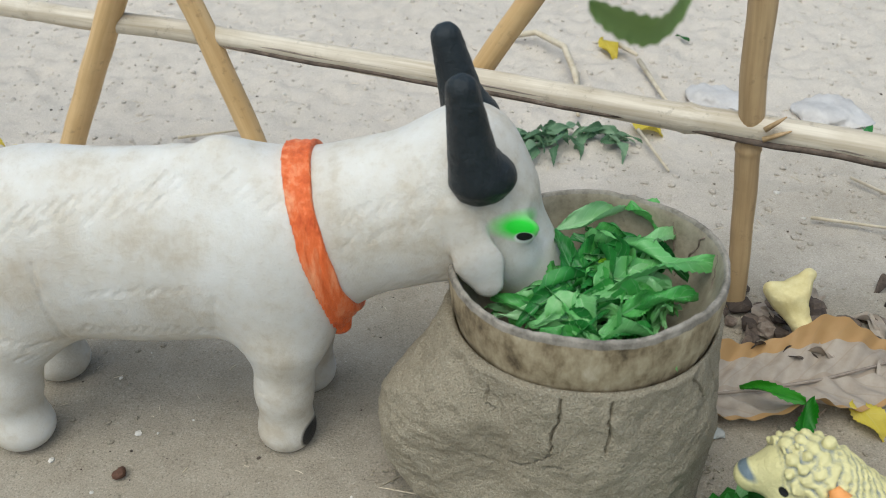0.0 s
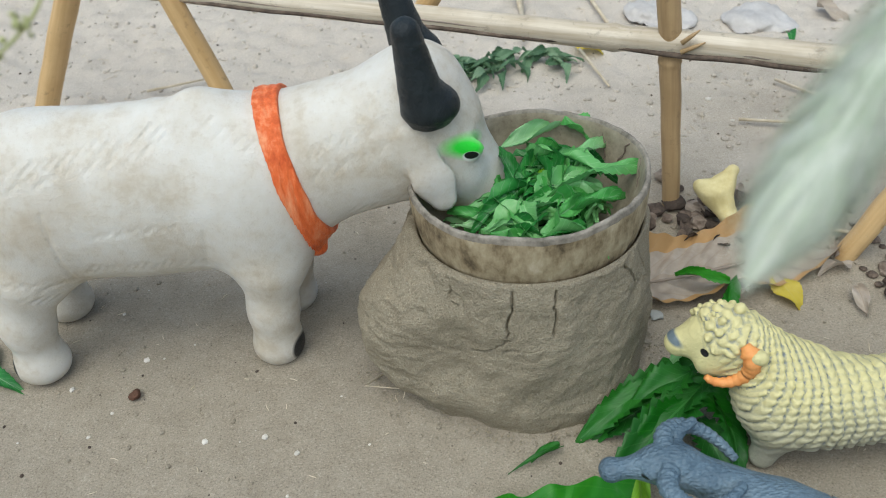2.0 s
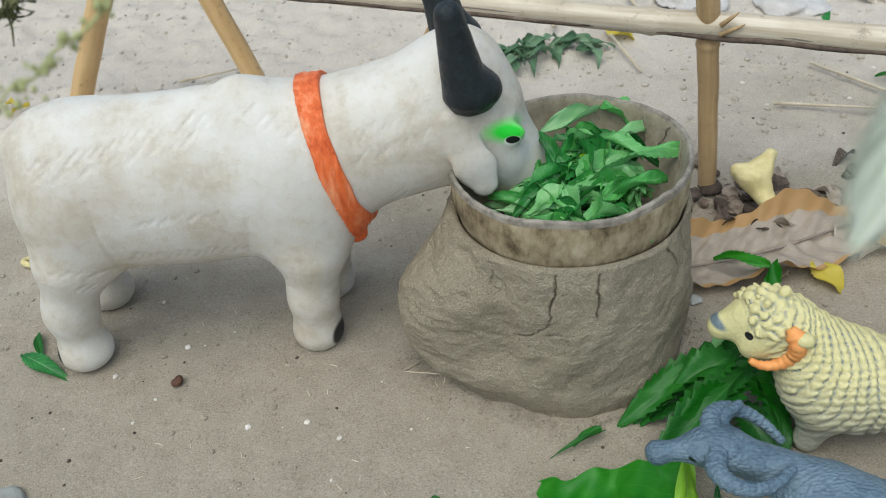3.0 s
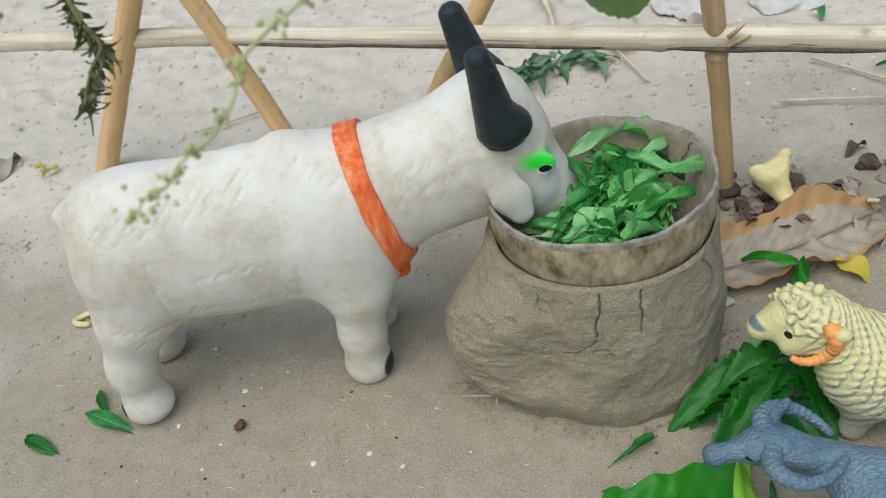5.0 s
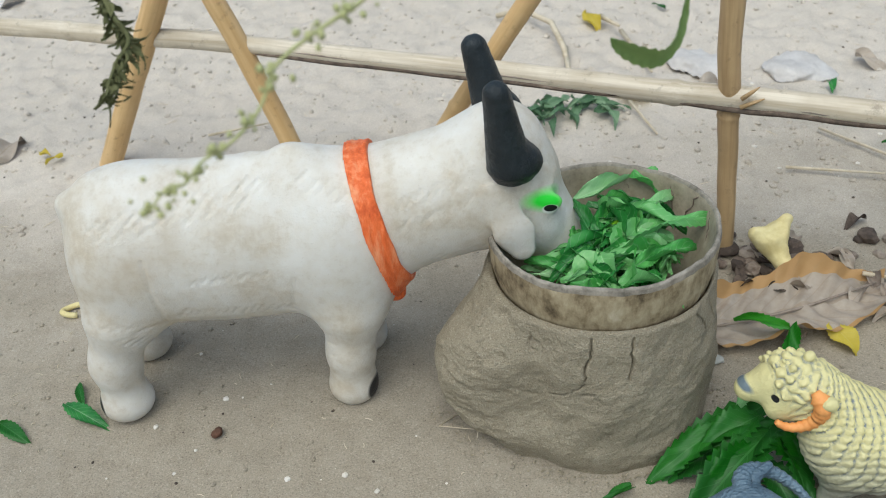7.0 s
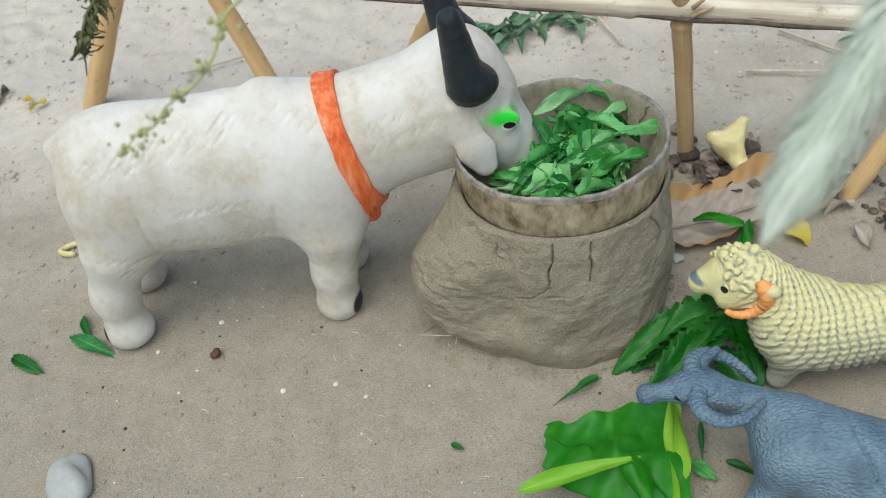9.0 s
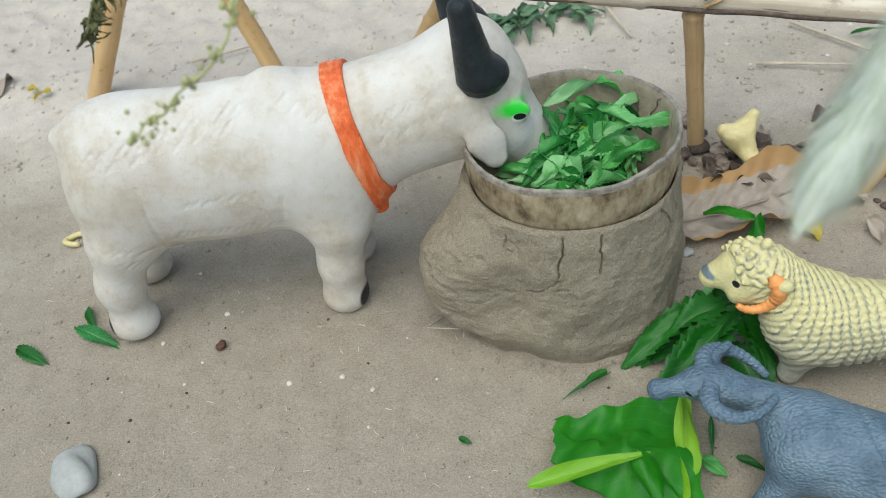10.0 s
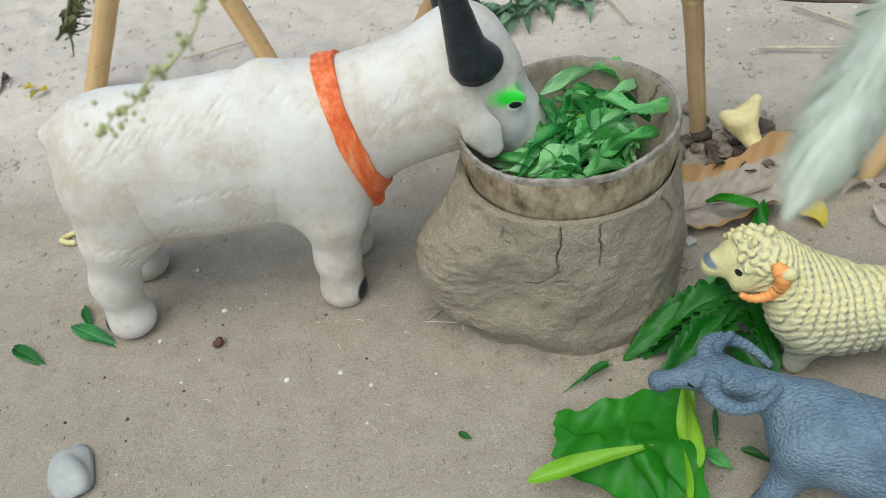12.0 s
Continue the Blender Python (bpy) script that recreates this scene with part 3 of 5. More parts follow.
def bull_relief(p):
    """The body with its moulded lines: flank and shoulder creases, combed strokes, folds on the limbs."""
    d = bull_body(p)
    near = np.clip((0.012 - p[:, 1]) / 0.01, 0, 1)
    cut = 0.8 * stroke(p, (-0.0290, 0.128), (-0.0305, 0.076), 0.0013) + 0.5 * stroke(p, (0.0500, 0.108), (0.0440, 0.080), 0.0016) + 0.4 * stroke(p, (0.044, 0.080), (0.056, 0.066), 0.0016)
    rows = (((-0.050, 0.148), (0.040, 0.157), 15, 0.0075, 0.0055), ((-0.046, 0.142), (0.030, 0.150), 9, 0.006, 0.0045), ((-0.018, 0.088), (0.042, 0.083), 13, 0.0045, 0.0055),
            ((-0.006, 0.113), (0.036, 0.113), 7, 0.005, 0.003), ((0.062, 0.160), (0.082, 0.150), 5, 0.006, 0.004), ((0.112, 0.148), (0.150, 0.160), 8, 0.0045, 0.0065),
            ((0.114, 0.136), (0.148, 0.148), 8, 0.0045, 0.0065), ((0.128, 0.107), (0.156, 0.113), 6, 0.0045, 0.005), ((0.140, 0.166), (0.165, 0.182), 5, 0.004, 0.007), ((-0.062, 0.084), (-0.040, 0.076), 5, 0.006, 0.002),
            ((-0.058, 0.074), (-0.046, 0.066), 4, 0.006, 0.002), ((0.060, 0.062), (0.062, 0.046), 3, 0.005, 0.0015), ((0.183, 0.166), (0.193, 0.158), 4, -0.003, 0.005))
    rnd = random.Random(31)
    for a, b, n, dx, dz in rows:
        for k in range(n):
            t = (k + rnd.uniform(-0.25, 0.25)) / max(1, n - 1)
            x, z, s = a[0] + (b[0] - a[0]) * t, a[1] + (b[1] - a[1]) * t + rnd.uniform(-0.0015, 0.0015), rnd.uniform(0.35, 0.65)
            cut += rnd.uniform(0.35, 0.75) * stroke(p, (x - s * dx, z - s * dz), (x + s * dx, z + s * dz), 0.00085)
    return d + 0.0009 * np.minimum(cut, 1.6) * near


def bull_horns(p):
    near = join(0.007, cone(p, (0.1700, -0.032, 0.1680), (0.1645, -0.034, 0.2085), 0.0118, 0.0068), ball(p, (0.1765, -0.030, 0.1675), (0.0110, 0.0105, 0.0092)))
    far = join(0.007, cone(p, (0.1665, 0.014, 0.176), (0.1585, 0.017, 0.2100), 0.0110, 0.0070), ball(p, (0.172, 0.013, 0.174), (0.0105, 0.0105, 0.0090)))
    return np.minimum(near, far) + 0.0003 * np.sin(p[:, 2] * 900) * np.exp(-((p[:, 2] - 0.158) / 0.008) ** 2)


def build_bull():
    v1, f1 = skin(bull_body, (-0.10, -0.05, -0.004), (0.225, 0.056, 0.198), 0.0024)
    v1, f1 = refine(v1, f1, bull_relief)
    v2, f2 = skin(bull_horns, (0.145, -0.05, 0.145), (0.20, 0.036, 0.225), 0.0013)
    v2 = v2 + np.stack([wob(v2, 300, 0.0003), wob(v2, 300, 0.0003, 5.0), wob(v2, 300, 0.0003, 9.0)], 1)
    me = mesh_of("toy_bull", np.concatenate([v1, v2]), np.concatenate([f1, f2 + len(v1)]), [RUBBER, BLACK])
    slot = np.zeros(len(me.polygons), int)
    slot[len(f1):] = 1
    me.polygons.foreach_set("material_index", slot)
    thing("toy_bull", me, "dusty white rubber toy bull, black horns, eating from a bowl", "toy", Matrix.Translation(BULL))

    # ribbon round the neck, with its hanging end
    n = np.array([0.0735, 0.0, 0.0165]) / 0.0753
    mid = np.array([0.0985, 0.0, 0.1290])

    def band(p):
        side = (p - mid) @ n + 0.0002 * np.sin(p[:, 2] * 300)
        crease = 0.00035 * np.sin(side * 1500 + 5 * np.sin(p[:, 2] * 70) + p[:, 1] * 90)
        return np.maximum(np.abs(side) - 0.0060 - 0.0003 * np.sin(p[:, 2] * 160), np.abs(bull_body(p) - 0.0006 + crease) - 0.0018)

    v, f = skin(band, (0.075, -0.046, 0.078), (0.13, 0.046, 0.18), 0.0010)
    ribbon = thing("neck_ribbon", None, "creased orange ribbon tied round the white bull's neck", "ribbon", Matrix.Translation(BULL))
    part_of("band", mesh_of("band", v, f, ORANGE), ribbon)
    tail = lambda p: join(0.004, cone(p, (0.1085, -0.010, 0.090), (0.103, -0.016, 0.0775), 0.0045, 0.0052), ball(p, (0.1015, -0.017, 0.0745), (0.006, 0.003, 0.004)))
    v, f = skin(tail, (0.09, -0.03, 0.065), (0.12, 0.0, 0.1), 0.001)
    part_of("ribbon_end", mesh_of("ribbon_end", v, f, ORANGE), ribbon)


build_bull()


# ---- mud pedestal and coconut bowl ----
CRACKS = [
    [(-1.83, 0.094), (-1.84, 0.083), (-1.88, 0.075), (-1.88, 0.066)],
    [(-1.50, 0.094), (-1.52, 0.084), (-1.50, 0.078), (-1.53, 0.068)],
    [(-0.88, 0.094), (-0.78, 0.086), (-0.70, 0.078)],
    [(-0.60, 0.094), (-0.50, 0.080), (-0.46, 0.070)],
    [(-2.20, 0.052), (-2.06, 0.055), (-1.96, 0.060), (-1.88, 0.064)],
    [(-1.95, 0.056), (-1.80, 0.058)],
    [(-2.35, 0.090), (-2.38, 0.082), (-2.30, 0.079)],
]


def build_pedestal():
    na, nz = 860, 160
    ang = np.linspace(-math.pi, math.pi, na, endpoint=False)
    zs = np.linspace(-0.004, 0.0962, nz)
    A, Z = np.meshgrid(ang, zs)
    k = Z / 0.094
    R = 0.0655 - 0.004 * np.abs(k - 0.45) - 0.0006 * np.clip((k - 0.75) / 0.25, 0, 1) - 0.003 * np.clip((0.12 - k) / 0.12, 0, 1)
    lobe = lambda a0, z0, wa, wz: np.exp(-(((A - a0 + math.pi) % math.tau - math.pi) / wa) ** 2 - ((Z - z0) / wz) ** 2)
    R += 0.029 * lobe(-3.05, 0.054, 0.42, 0.027) + 0.022 * lobe(-2.9, 0.022, 0.36, 0.024) + 0.012 * lobe(-2.62, 0.068, 0.30, 0.02) + 0.006 * lobe(-2.45, 0.004, 0.3, 0.02)
    R += 0.007 * lobe(-3.1, 0.0, 0.42, 0.022)
    R += 0.004 * lobe(-1.2, 0.0, 1.0, 0.012) - 0.003 * lobe(-2.28, 0.055, 0.1, 0.05) + 0.004 * lobe(0.0, 0.03, 0.6, 0.05)
    px, py = np.cos(A), np.sin(A)
    pts = np.stack([px * 0.065, py * 0.065, Z], -1).reshape(-1, 3)
    lump = 1 + 0.7 * np.exp(-((A + 2.85) / 0.5) ** 2)
    R += (wob(pts, 26, 0.0026) + wob(pts, 62, 0.0017, 3.0) + wob(pts, 190, 0.0007, 7.0) + wob(pts, 520, 0.0003, 2.0)).reshape(R.shape) * lump
    R += (wob(pts, 110, 0.0014, 6.0) + wob(pts, 280, 0.0012, 8.0)).reshape(R.shape) * np.exp(-((A + 2.85) / 0.42) ** 2)
    for line in CRACKS:
        for (a0, z0), (a1, z1) in zip(line, line[1:]):
            da, dz = (a1 - a0) * 0.065, z1 - z0
            t = np.clip(((A - a0) * 0.065 * da + (Z - z0) * dz) / (da * da + dz * dz), 0, 1)
            jag = 0.0004 * np.sin(Z * 610 + 2 * np.sin(Z * 370)) + 0.0004 * np.sin(A * 47 + 3 * np.sin(A * 19))
            dist = np.hypot((A - a0) * 0.065 - t * da + jag, Z - z0 - t * dz)
            R -= 0.0040 * np.exp(-(dist / 0.00040) ** 2)
    verts = np.stack([px * R, py * R, Z], -1).reshape(-1, 3)
    rings = [verts]
    for keep, r, z in ((0.6, 0.0622, 0.0972), (0.12, 0.0613, 0.0984), (0.0, 0.0602, 0.0966), (0.0, 0.0590, 0.082), (0.0, 0.0001, 0.07)):
        top = verts[-na:].copy()
        top[:, :2] *= (keep + (1 - keep) * r / np.hypot(top[:, 0], top[:, 1]))[:, None]
        top[:, 2] = z
        rings.append(top)
    allv = np.concatenate(rings)
    lift = np.clip(allv[:, 2] / 0.096, 0, 1) ** 1.5
    allv[:, 1] = allv[:, 1] * (1 - 0.075 * lift) + 0.0045 * lift
    m = nz + 5
    faces = [(j * na + i, j * na + (i + 1) % na, (j + 1) * na + (i + 1) % na, (j + 1) * na + i) for j in range(m - 1) for i in range(na)]
    thing("mud_pedestal", mesh_of("mud_pedestal", allv, faces, MUD), "rough cracked dried mud pedestal holding a coconut shell bowl", "pedestal")


def build_bowl():
    prof = [(0.020, 0.072), (0.040, 0.076), (0.0535, 0.084), (0.0590, 0.094), (0.0615, 0.107), (0.0622, 0.1225), (0.0616, 0.1256),
            (0.0600, 0.1262), (0.0590, 0.1245), (0.0570, 0.113), (0.0525, 0.101), (0.045, 0.091), (0.033, 0.083), (0.018, 0.0785)]
    fine = []
    for (r0, z0), (r1, z1) in zip(prof, prof[1:]):
        fine += [(r0 + (r1 - r0) * s, z0 + (z1 - z0) * s) for s in (0, 0.34, 0.67)]
    fine.append(prof[-1])
    n = 180
    verts = []
    for r, z in fine:
        for i in range(n):
            a = math.tau * i / n
            d = Vector((math.cos(a), math.sin(a), 0))
            edge = max(0.0, (z - 0.112) / 0.014)
            rr = r * (1 + 0.012 * noise.noise(d * 1.6 + Vector((0, 0, z * 20)))) + 0.0005 * noise.noise(d * 18 + Vector((0, 0, z * 120)))
            verts.append((d.x * rr, 0.925 * d.y * rr + 0.0045, z + edge * (0.0016 * noise.noise(d * 1.7) + 0.0006 * noise.noise(d * 9)) - 0.002 * edge * d.x * -1))
    faces = [(j * n + i, j * n + (i + 1) % n, (j + 1) * n + (i + 1) % n, (j + 1) * n + i) for j in range(len(fine) - 1) for i in range(n)]
    faces += [tuple(range(n - 1, -1, -1)), tuple((len(fine) - 1) * n + i for i in range(n))]
    me = mesh_of("coconut_bowl", verts, faces, [SHELL, RIM, SHELL_IN])
    slot = [0 if f < 15 * n else 1 if f < 24 * n else 2 for f in range((len(fine) - 1) * n)] + [0, 2]
    me.polygons.foreach_set("material_index", slot)
    bowl = thing("coconut_bowl", me, "half coconut shell bowl full of green leaves, set in dried mud", "bowl")
    # drying cracks down the inner wall
    for a0, a1, z0, z1 in ((18, 26, 0.124, 0.099), (38, 31, 0.122, 0.101), (2, -6, 0.1235, 0.108), (60, 66, 0.1235, 0.110)):
        pts = []
        for k in range(9):
            a, z = radians(a0 + (a1 - a0) * k / 8 + 1.2 * math.sin(2.3 * k + a0)), z0 + (z1 - z0) * k / 8
            r = float(np.interp(z, [0.091, 0.101, 0.113, 0.1245], [0.045, 0.0525, 0.0570, 0.0590])) + 0.0001
            pts.append((r * math.cos(a), 0.925 * r * math.sin(a) + 0.0045, z))
        v, f = tube(pts, [0.0005] * 7 + [0.0003, 0.0001], 5)
        part_of("crack", mesh_of("crack", v, f, DARKBITS), bowl, None, "dark drying crack")


build_pedestal()
build_bowl()


# ---- leaves in the bowl ----
def build_fodder():
    rnd = random.Random(4)
    heap = thing("fodder_leaves", None, "fresh green crumpled leaves piled in a coconut shell bowl", "leaves", Matrix.Identity(4))
    kinds = [leaf_mesh("leaf", PALELEAF if i % 4 == 1 else FODDER, 0.040 + 0.006 * (i % 4), 0.0135 + 0.003 * (i % 3), 0.06, 0.45 + 0.25 * (i % 3), 0.15 + 0.15 * (i % 4), 1.1 * (i % 3 - 1), 0.24, float(i), crumple=0.07) for i in range(12)]
    # the lower leaves, out of the bull's mouth
    placed = 0
    while placed < 76:
        a, r = rnd.uniform(0, math.tau), 0.036 * math.sqrt(rnd.random())
        x, y = 0.010 + r * math.cos(a), -0.002 + r * math.sin(a)
        if math.hypot(x + 0.018, y - 0.026) < 0.026 or math.hypot(x, y) > 0.043:
            continue
        yaw = rnd.uniform(0, 360)
        dx, dy = -math.sin(radians(yaw)), math.cos(radians(yaw))
        size = 0.040 + 0.006 * (placed % 4)
        s = next((k for k in (1.0, 0.85, 0.7, 0.55) if math.hypot(x + (size * k - 0.012) * dx, y + (size * k - 0.012) * dy) < 0.046), 0)
        if not s or math.hypot(x - 0.012 * dx, y - 0.012 * dy) > 0.044:
            continue
        part_of("leaf", kinds[placed % 12], heap, pose(x - 0.013 * dx, y - 0.013 * dy, 0.100 + 0.015 * rnd.random(), rnd.uniform(-2, 28), rnd.uniform(-60, 60), yaw) @ Matrix.Scale(s, 4))
        placed += 1
    # the leaves on top, one by one: base, tip, width, roll
    top = (((0.002, -0.009, 0.113), (0.061, 0.012, 0.124), 0.0170, -14, PALELEAF), ((-0.004, -0.017, 0.112), (0.043, -0.005, 0.117), 0.0150, 16, PALELEAF), ((-0.012, 0.038, 0.112), (0.030, 0.052, 0.121), 0.0125, 24, PALELEAF),
           ((0.027, 0.052, 0.120), (0.046, 0.032, 0.112), 0.0140, -22, FODDER), ((0.020, 0.008, 0.112), (0.047, 0.038, 0.119), 0.0150, -10, PALELEAF), ((-0.008, 0.001, 0.112), (0.016, 0.030, 0.117), 0.0180, 18, FODDER),
           ((-0.006, -0.013, 0.116), (-0.003, -0.040, 0.112), 0.0125, 10, PALELEAF), ((0.000, -0.035, 0.110), (0.032, -0.034, 0.112), 0.0115, -24, PALELEAF), ((0.016, -0.022, 0.112), (0.048, -0.011, 0.115), 0.0150, 14, FODDER),
           ((-0.013, 0.014, 0.110), (-0.008, -0.012, 0.112), 0.0130, 10, FODDER), ((-0.028, -0.022, 0.106), (-0.006, -0.030, 0.108), 0.0100, -12, PALELEAF), ((0.032, 0.020, 0.112), (0.047, 0.006, 0.110), 0.0140, 30, FODDER),
           ((0.004, 0.014, 0.113), (0.030, 0.028, 0.116), 0.0130, -34, FODDER), ((0.010, -0.026, 0.113), (0.030, -0.014, 0.117), 0.0110, 40, FODDER), ((-0.016, -0.024, 0.110), (0.006, -0.038, 0.109), 0.0120, 8, FODDER))
    for i, (a, b, w, roll, mat) in enumerate(top):
        size = (Vector(b) - Vector(a)).length
        part_of("leaf", leaf_mesh("leaf", mat, size * 1.02, w * 1.22, 0.07, 0.45 + 0.3 * (i % 3), 0.25 + 0.15 * (i % 2), 0.35 * (i % 3 - 1), 0.22, 3.0 + 1.7 * i, rows=30, cols=10, crumple=0.06), heap, Matrix.Translation((0, 0, 0.004)) @ along(a, b, roll))
    stem = tube(smooth_path([(0.004, -0.004, 0.112), (0.003, 0.004, 0.1175), (0.008, 0.010, 0.1195), (0.016, 0.010, 0.1185), (0.019, 0.004, 0.116)], 14), [0.0013] * 12 + [0.0010, 0.0006], 8)
    part_of("stem", mesh_of("stem", stem[0], stem[1], LIME), heap)


build_fodder()


# ---- cane fence ----
def pole_path(a, b, steps=26, sag=0.0, seed=0.0, crook=0.0012):
    a, b = Vector(a), Vector(b)
    return [a.lerp(b, i / steps) + Vector((crook * noise.noise(Vector((i * 0.05, seed, 0))), crook * noise.noise(Vector((i * 0.05, seed, 5))), crook * noise.noise(Vector((i * 0.05, seed, 9))))) for i in range(steps + 1)]


def pole(name, a, b, r0, r1, nodes, mat, parent, label, seed=0.0, steps=120):
    path = pole_path(a, b, steps, 0, seed)
    radii = []
    for i in range(steps + 1):
        t = i / steps
        r = r0 + (r1 - r0) * t
        for nd in nodes:
            r *= 1 + 0.13 * math.exp(-((t - nd) / 0.007) ** 2) - 0.05 * math.exp(-((t - nd - 0.015) / 0.008) ** 2)
        radii.append(r)
    # laid along local z, so that the grain follows the pole
    a, b = Vector(a), Vector(b)
    m = Matrix.Translation(a) @ (b - a).to_track_quat("Z", "Y").to_matrix().to_4x4()
    inv = m.inverted()
    v, f = tube([inv @ p for p in path], radii, 18)
    return part_of(name, mesh_of(name, v, f, mat), parent, m, label)


def build_fence():
    fence = thing("cane_fence", None, "low fence of crossed bamboo canes behind the toys", "fence", Matrix.Identity(4))
    pole("rail", (-0.62, 0.425, 0.129), (-0.235, 0.2755, 0.129), 0.0080, 0.0078, [0.62], CANE_GREY, fence, "pale weathered cane rail", 1.0)
    rail = pole("rail", (-0.236, 0.276, 0.129), (0.26, 0.047, 0.1285), 0.0073, 0.0087, [0.02, 0.625], CANE_GREY, fence, "pale weathered split cane rail", 2.0)
    pole("post", (-0.398, 0.333, -0.02), (-0.262, 0.281, 0.215), 0.0098, 0.0092, [], CANE, fence, "smooth yellow cane post", 3.0)
    pole("post", (-0.183, 0.247, -0.02), (-0.262, 0.281, 0.232), 0.0082, 0.0082, [], CANE, fence, "smooth yellow cane post", 4.0)
    pole("post", (-0.125, 0.248, -0.02), (0.025, 0.182, 0.24), 0.0072, 0.0076, [0.4], CANE, fence, "slanting yellow cane post", 5.0)
    post = pole("post", (0.1220, 0.1215, -0.02), (0.0945, 0.117, 0.22), 0.0059, 0.0076, [0.57], CANE_MID, fence, "upright spotted cane post", 6.0)
    pole("post", (0.205, 0.05, -0.02), (0.262, 0.045, 0.12), 0.0072, 0.0074, [], CANE, fence, "slanting yellow cane post", 7.0)
    for x0, x1, dz, r in ((-0.215, 0.055, -0.0035, 0.0016), (-0.19, 0.03, 0.001, 0.0007), (0.075, 0.25, -0.0045, 0.0020), (0.14, 0.25, -0.001, 0.0009)):
        pts = [(x0 + (x1 - x0) * k / 12 - 0.0028, 0.276 - 0.4617 * (x0 + (x1 - x0) * k / 12 + 0.236) - 0.0064, 0.129 + dz + 0.0006 * math.sin(k * 1.7)) for k in range(13)]
        v, f = tube(pts, [r * (0.2 if k in (0, 12) else 1) for k in range(13)], 6)
        part_of("split", mesh_of("split", v, f, DARKBITS), fence, None, "dark split along the rail")
    for (a, b) in (((0.108, 0.106, 0.128), (0.121, 0.102, 0.135)), ((0.108, 0.106, 0.134), (0.117, 0.103, 0.143))):
        v, f = tube([a, tuple(Vector(a).lerp(Vector(b), 0.6)), b], [0.0016, 0.0012, 0.0004], 8)
        part_of("splinter", mesh_of("splinter", v, f, CANE_MID), fence)


build_fence()


# ---- the yellow toy sheep and the slate-blue toy buffalo ----
def build_sheep():
    base = Vector((0.1170, -0.0745, 0.0))

    def body(p):
        trunk = join(0.02, ball(p, (0.035, -0.015, 0.0315), (0.055, 0.0205, 0.0205)), ball(p, (0.004, -0.009, 0.033), (0.023, 0.0185, 0.021)), ball(p, (0.08, -0.019, 0.0315), (0.024, 0.019, 0.0195)))
        neck = cone(p, (-0.001, -0.003, 0.040), (-0.019, 0.006, 0.058), 0.0180, 0.0142)
        head = join(0.008, ball(p, (-0.030, 0.012, 0.0615), (0.0165, 0.0140, 0.0140)), cone(p, (-0.037, 0.013, 0.0575), (-0.0500, 0.0150, 0.0545), 0.0100, 0.0072), ball(p, (-0.035, 0.001, 0.0510), (0.0095, 0.0045, 0.0075)))
        d = join(0.014, trunk, neck)
        # woolly rings across the body, curls on the crown
        lean = np.clip((0.012 - p[:, 0]) / 0.03, 0, 1)
        u = p[:, 0] - 0.75 * lean * (p[:, 2] - 0.04)
        rings = 0.0017 * np.abs(np.sin(u * 560 + 0.5 * np.sin(p[:, 2] * 300))) ** 0.7 + 0.00035 * np.sin(p[:, 2] * 1250 + p[:, 1] * 900 + math.pi * np.floor(u * 560 / math.pi) + 2.2 * np.sin(u * 560)) + 0.0003 * np.sin(p[:, 2] * 230 + u * 300) * np.sin(u * 210)
        d = d - rings
        curl = 0.0017 * np.abs(np.sin(p[:, 0] * 760 + 2 * np.sin(p[:, 2] * 300)) * np.sin(p[:, 1] * 620 + 1) + np.sin(p[:, 2] * 680 + p[:, 0] * 200)) * (p[:, 2] > 0.062) * (p[:, 0] > -0.042)
        d = join(0.006, d, head - curl)
        leg = lambda x, y: join(0.006, cone(p, (x, y, 0.025), (x - 0.002, y, 0.010), 0.009, 0.0055), cone(p, (x - 0.002, y, 0.012), (x - 0.004, y, 0.004), 0.0056, 0.0066))
        d = join(0.008, d, leg(-0.008, -0.0225), leg(-0.002, 0.005), leg(0.075, -0.029), leg(0.078, -0.005))
        ear = ball(p, (-0.0195, -0.0110, 0.0660), (0.0045, 0.0038, 0.0038))
        tuft = ball(p, (-0.0225, 0.012, 0.0775), (0.0028, 0.0028, 0.003))
        return np.maximum(join(0.003, d, ear, tuft), -p[:, 2])

    v, f = skin(body, (-0.063, -0.042, -0.003), (0.11, 0.032, 0.085), 0.0014)
    v, f = refine(v, f, body)
    pts = []
    for i in range(33):
        a = 0.75 - 3.25 * i / 32
        grow = 0.0105 + 0.0012 * i / 32
        pts.append((-0.0325 + grow * math.cos(a), -0.0105 + 0.0060 * max(0.0, 1 - i / 6) + 0.0045 * (i / 32) ** 2, 0.0610 - 0.003 * (i / 32) ** 2 + grow * 1.08 * math.sin(a)))
    hv, hf = tube(pts, [0.0047 * (1 - 0.66 * i / 32) * min(1, 0.45 + 0.2 * i) * (1 + 0.16 * (i % 3 == 0)) for i in range(33)], 12)
    hv = np.array([tuple(q) for q in hv])
    hv2, hf2 = hv * np.array([1, -1, 1]) + np.array([0.002, 0.022, -0.010]), [g[::-1] for g in hf]
    me = mesh_of("toy_sheep", np.concatenate([v, hv, hv2]), [*map(tuple, f), *[tuple(i + len(v) for i in g) for g in hf], *[tuple(i + len(v) + len(hv) for i in g) for g in hf2]], [YELLOW, HORN_ORANGE])
    me.polygons.foreach_set("material_index", [0] * len(f) + [1] * (len(hf) + len(hf2)))
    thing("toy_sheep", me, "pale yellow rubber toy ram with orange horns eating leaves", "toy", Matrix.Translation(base))


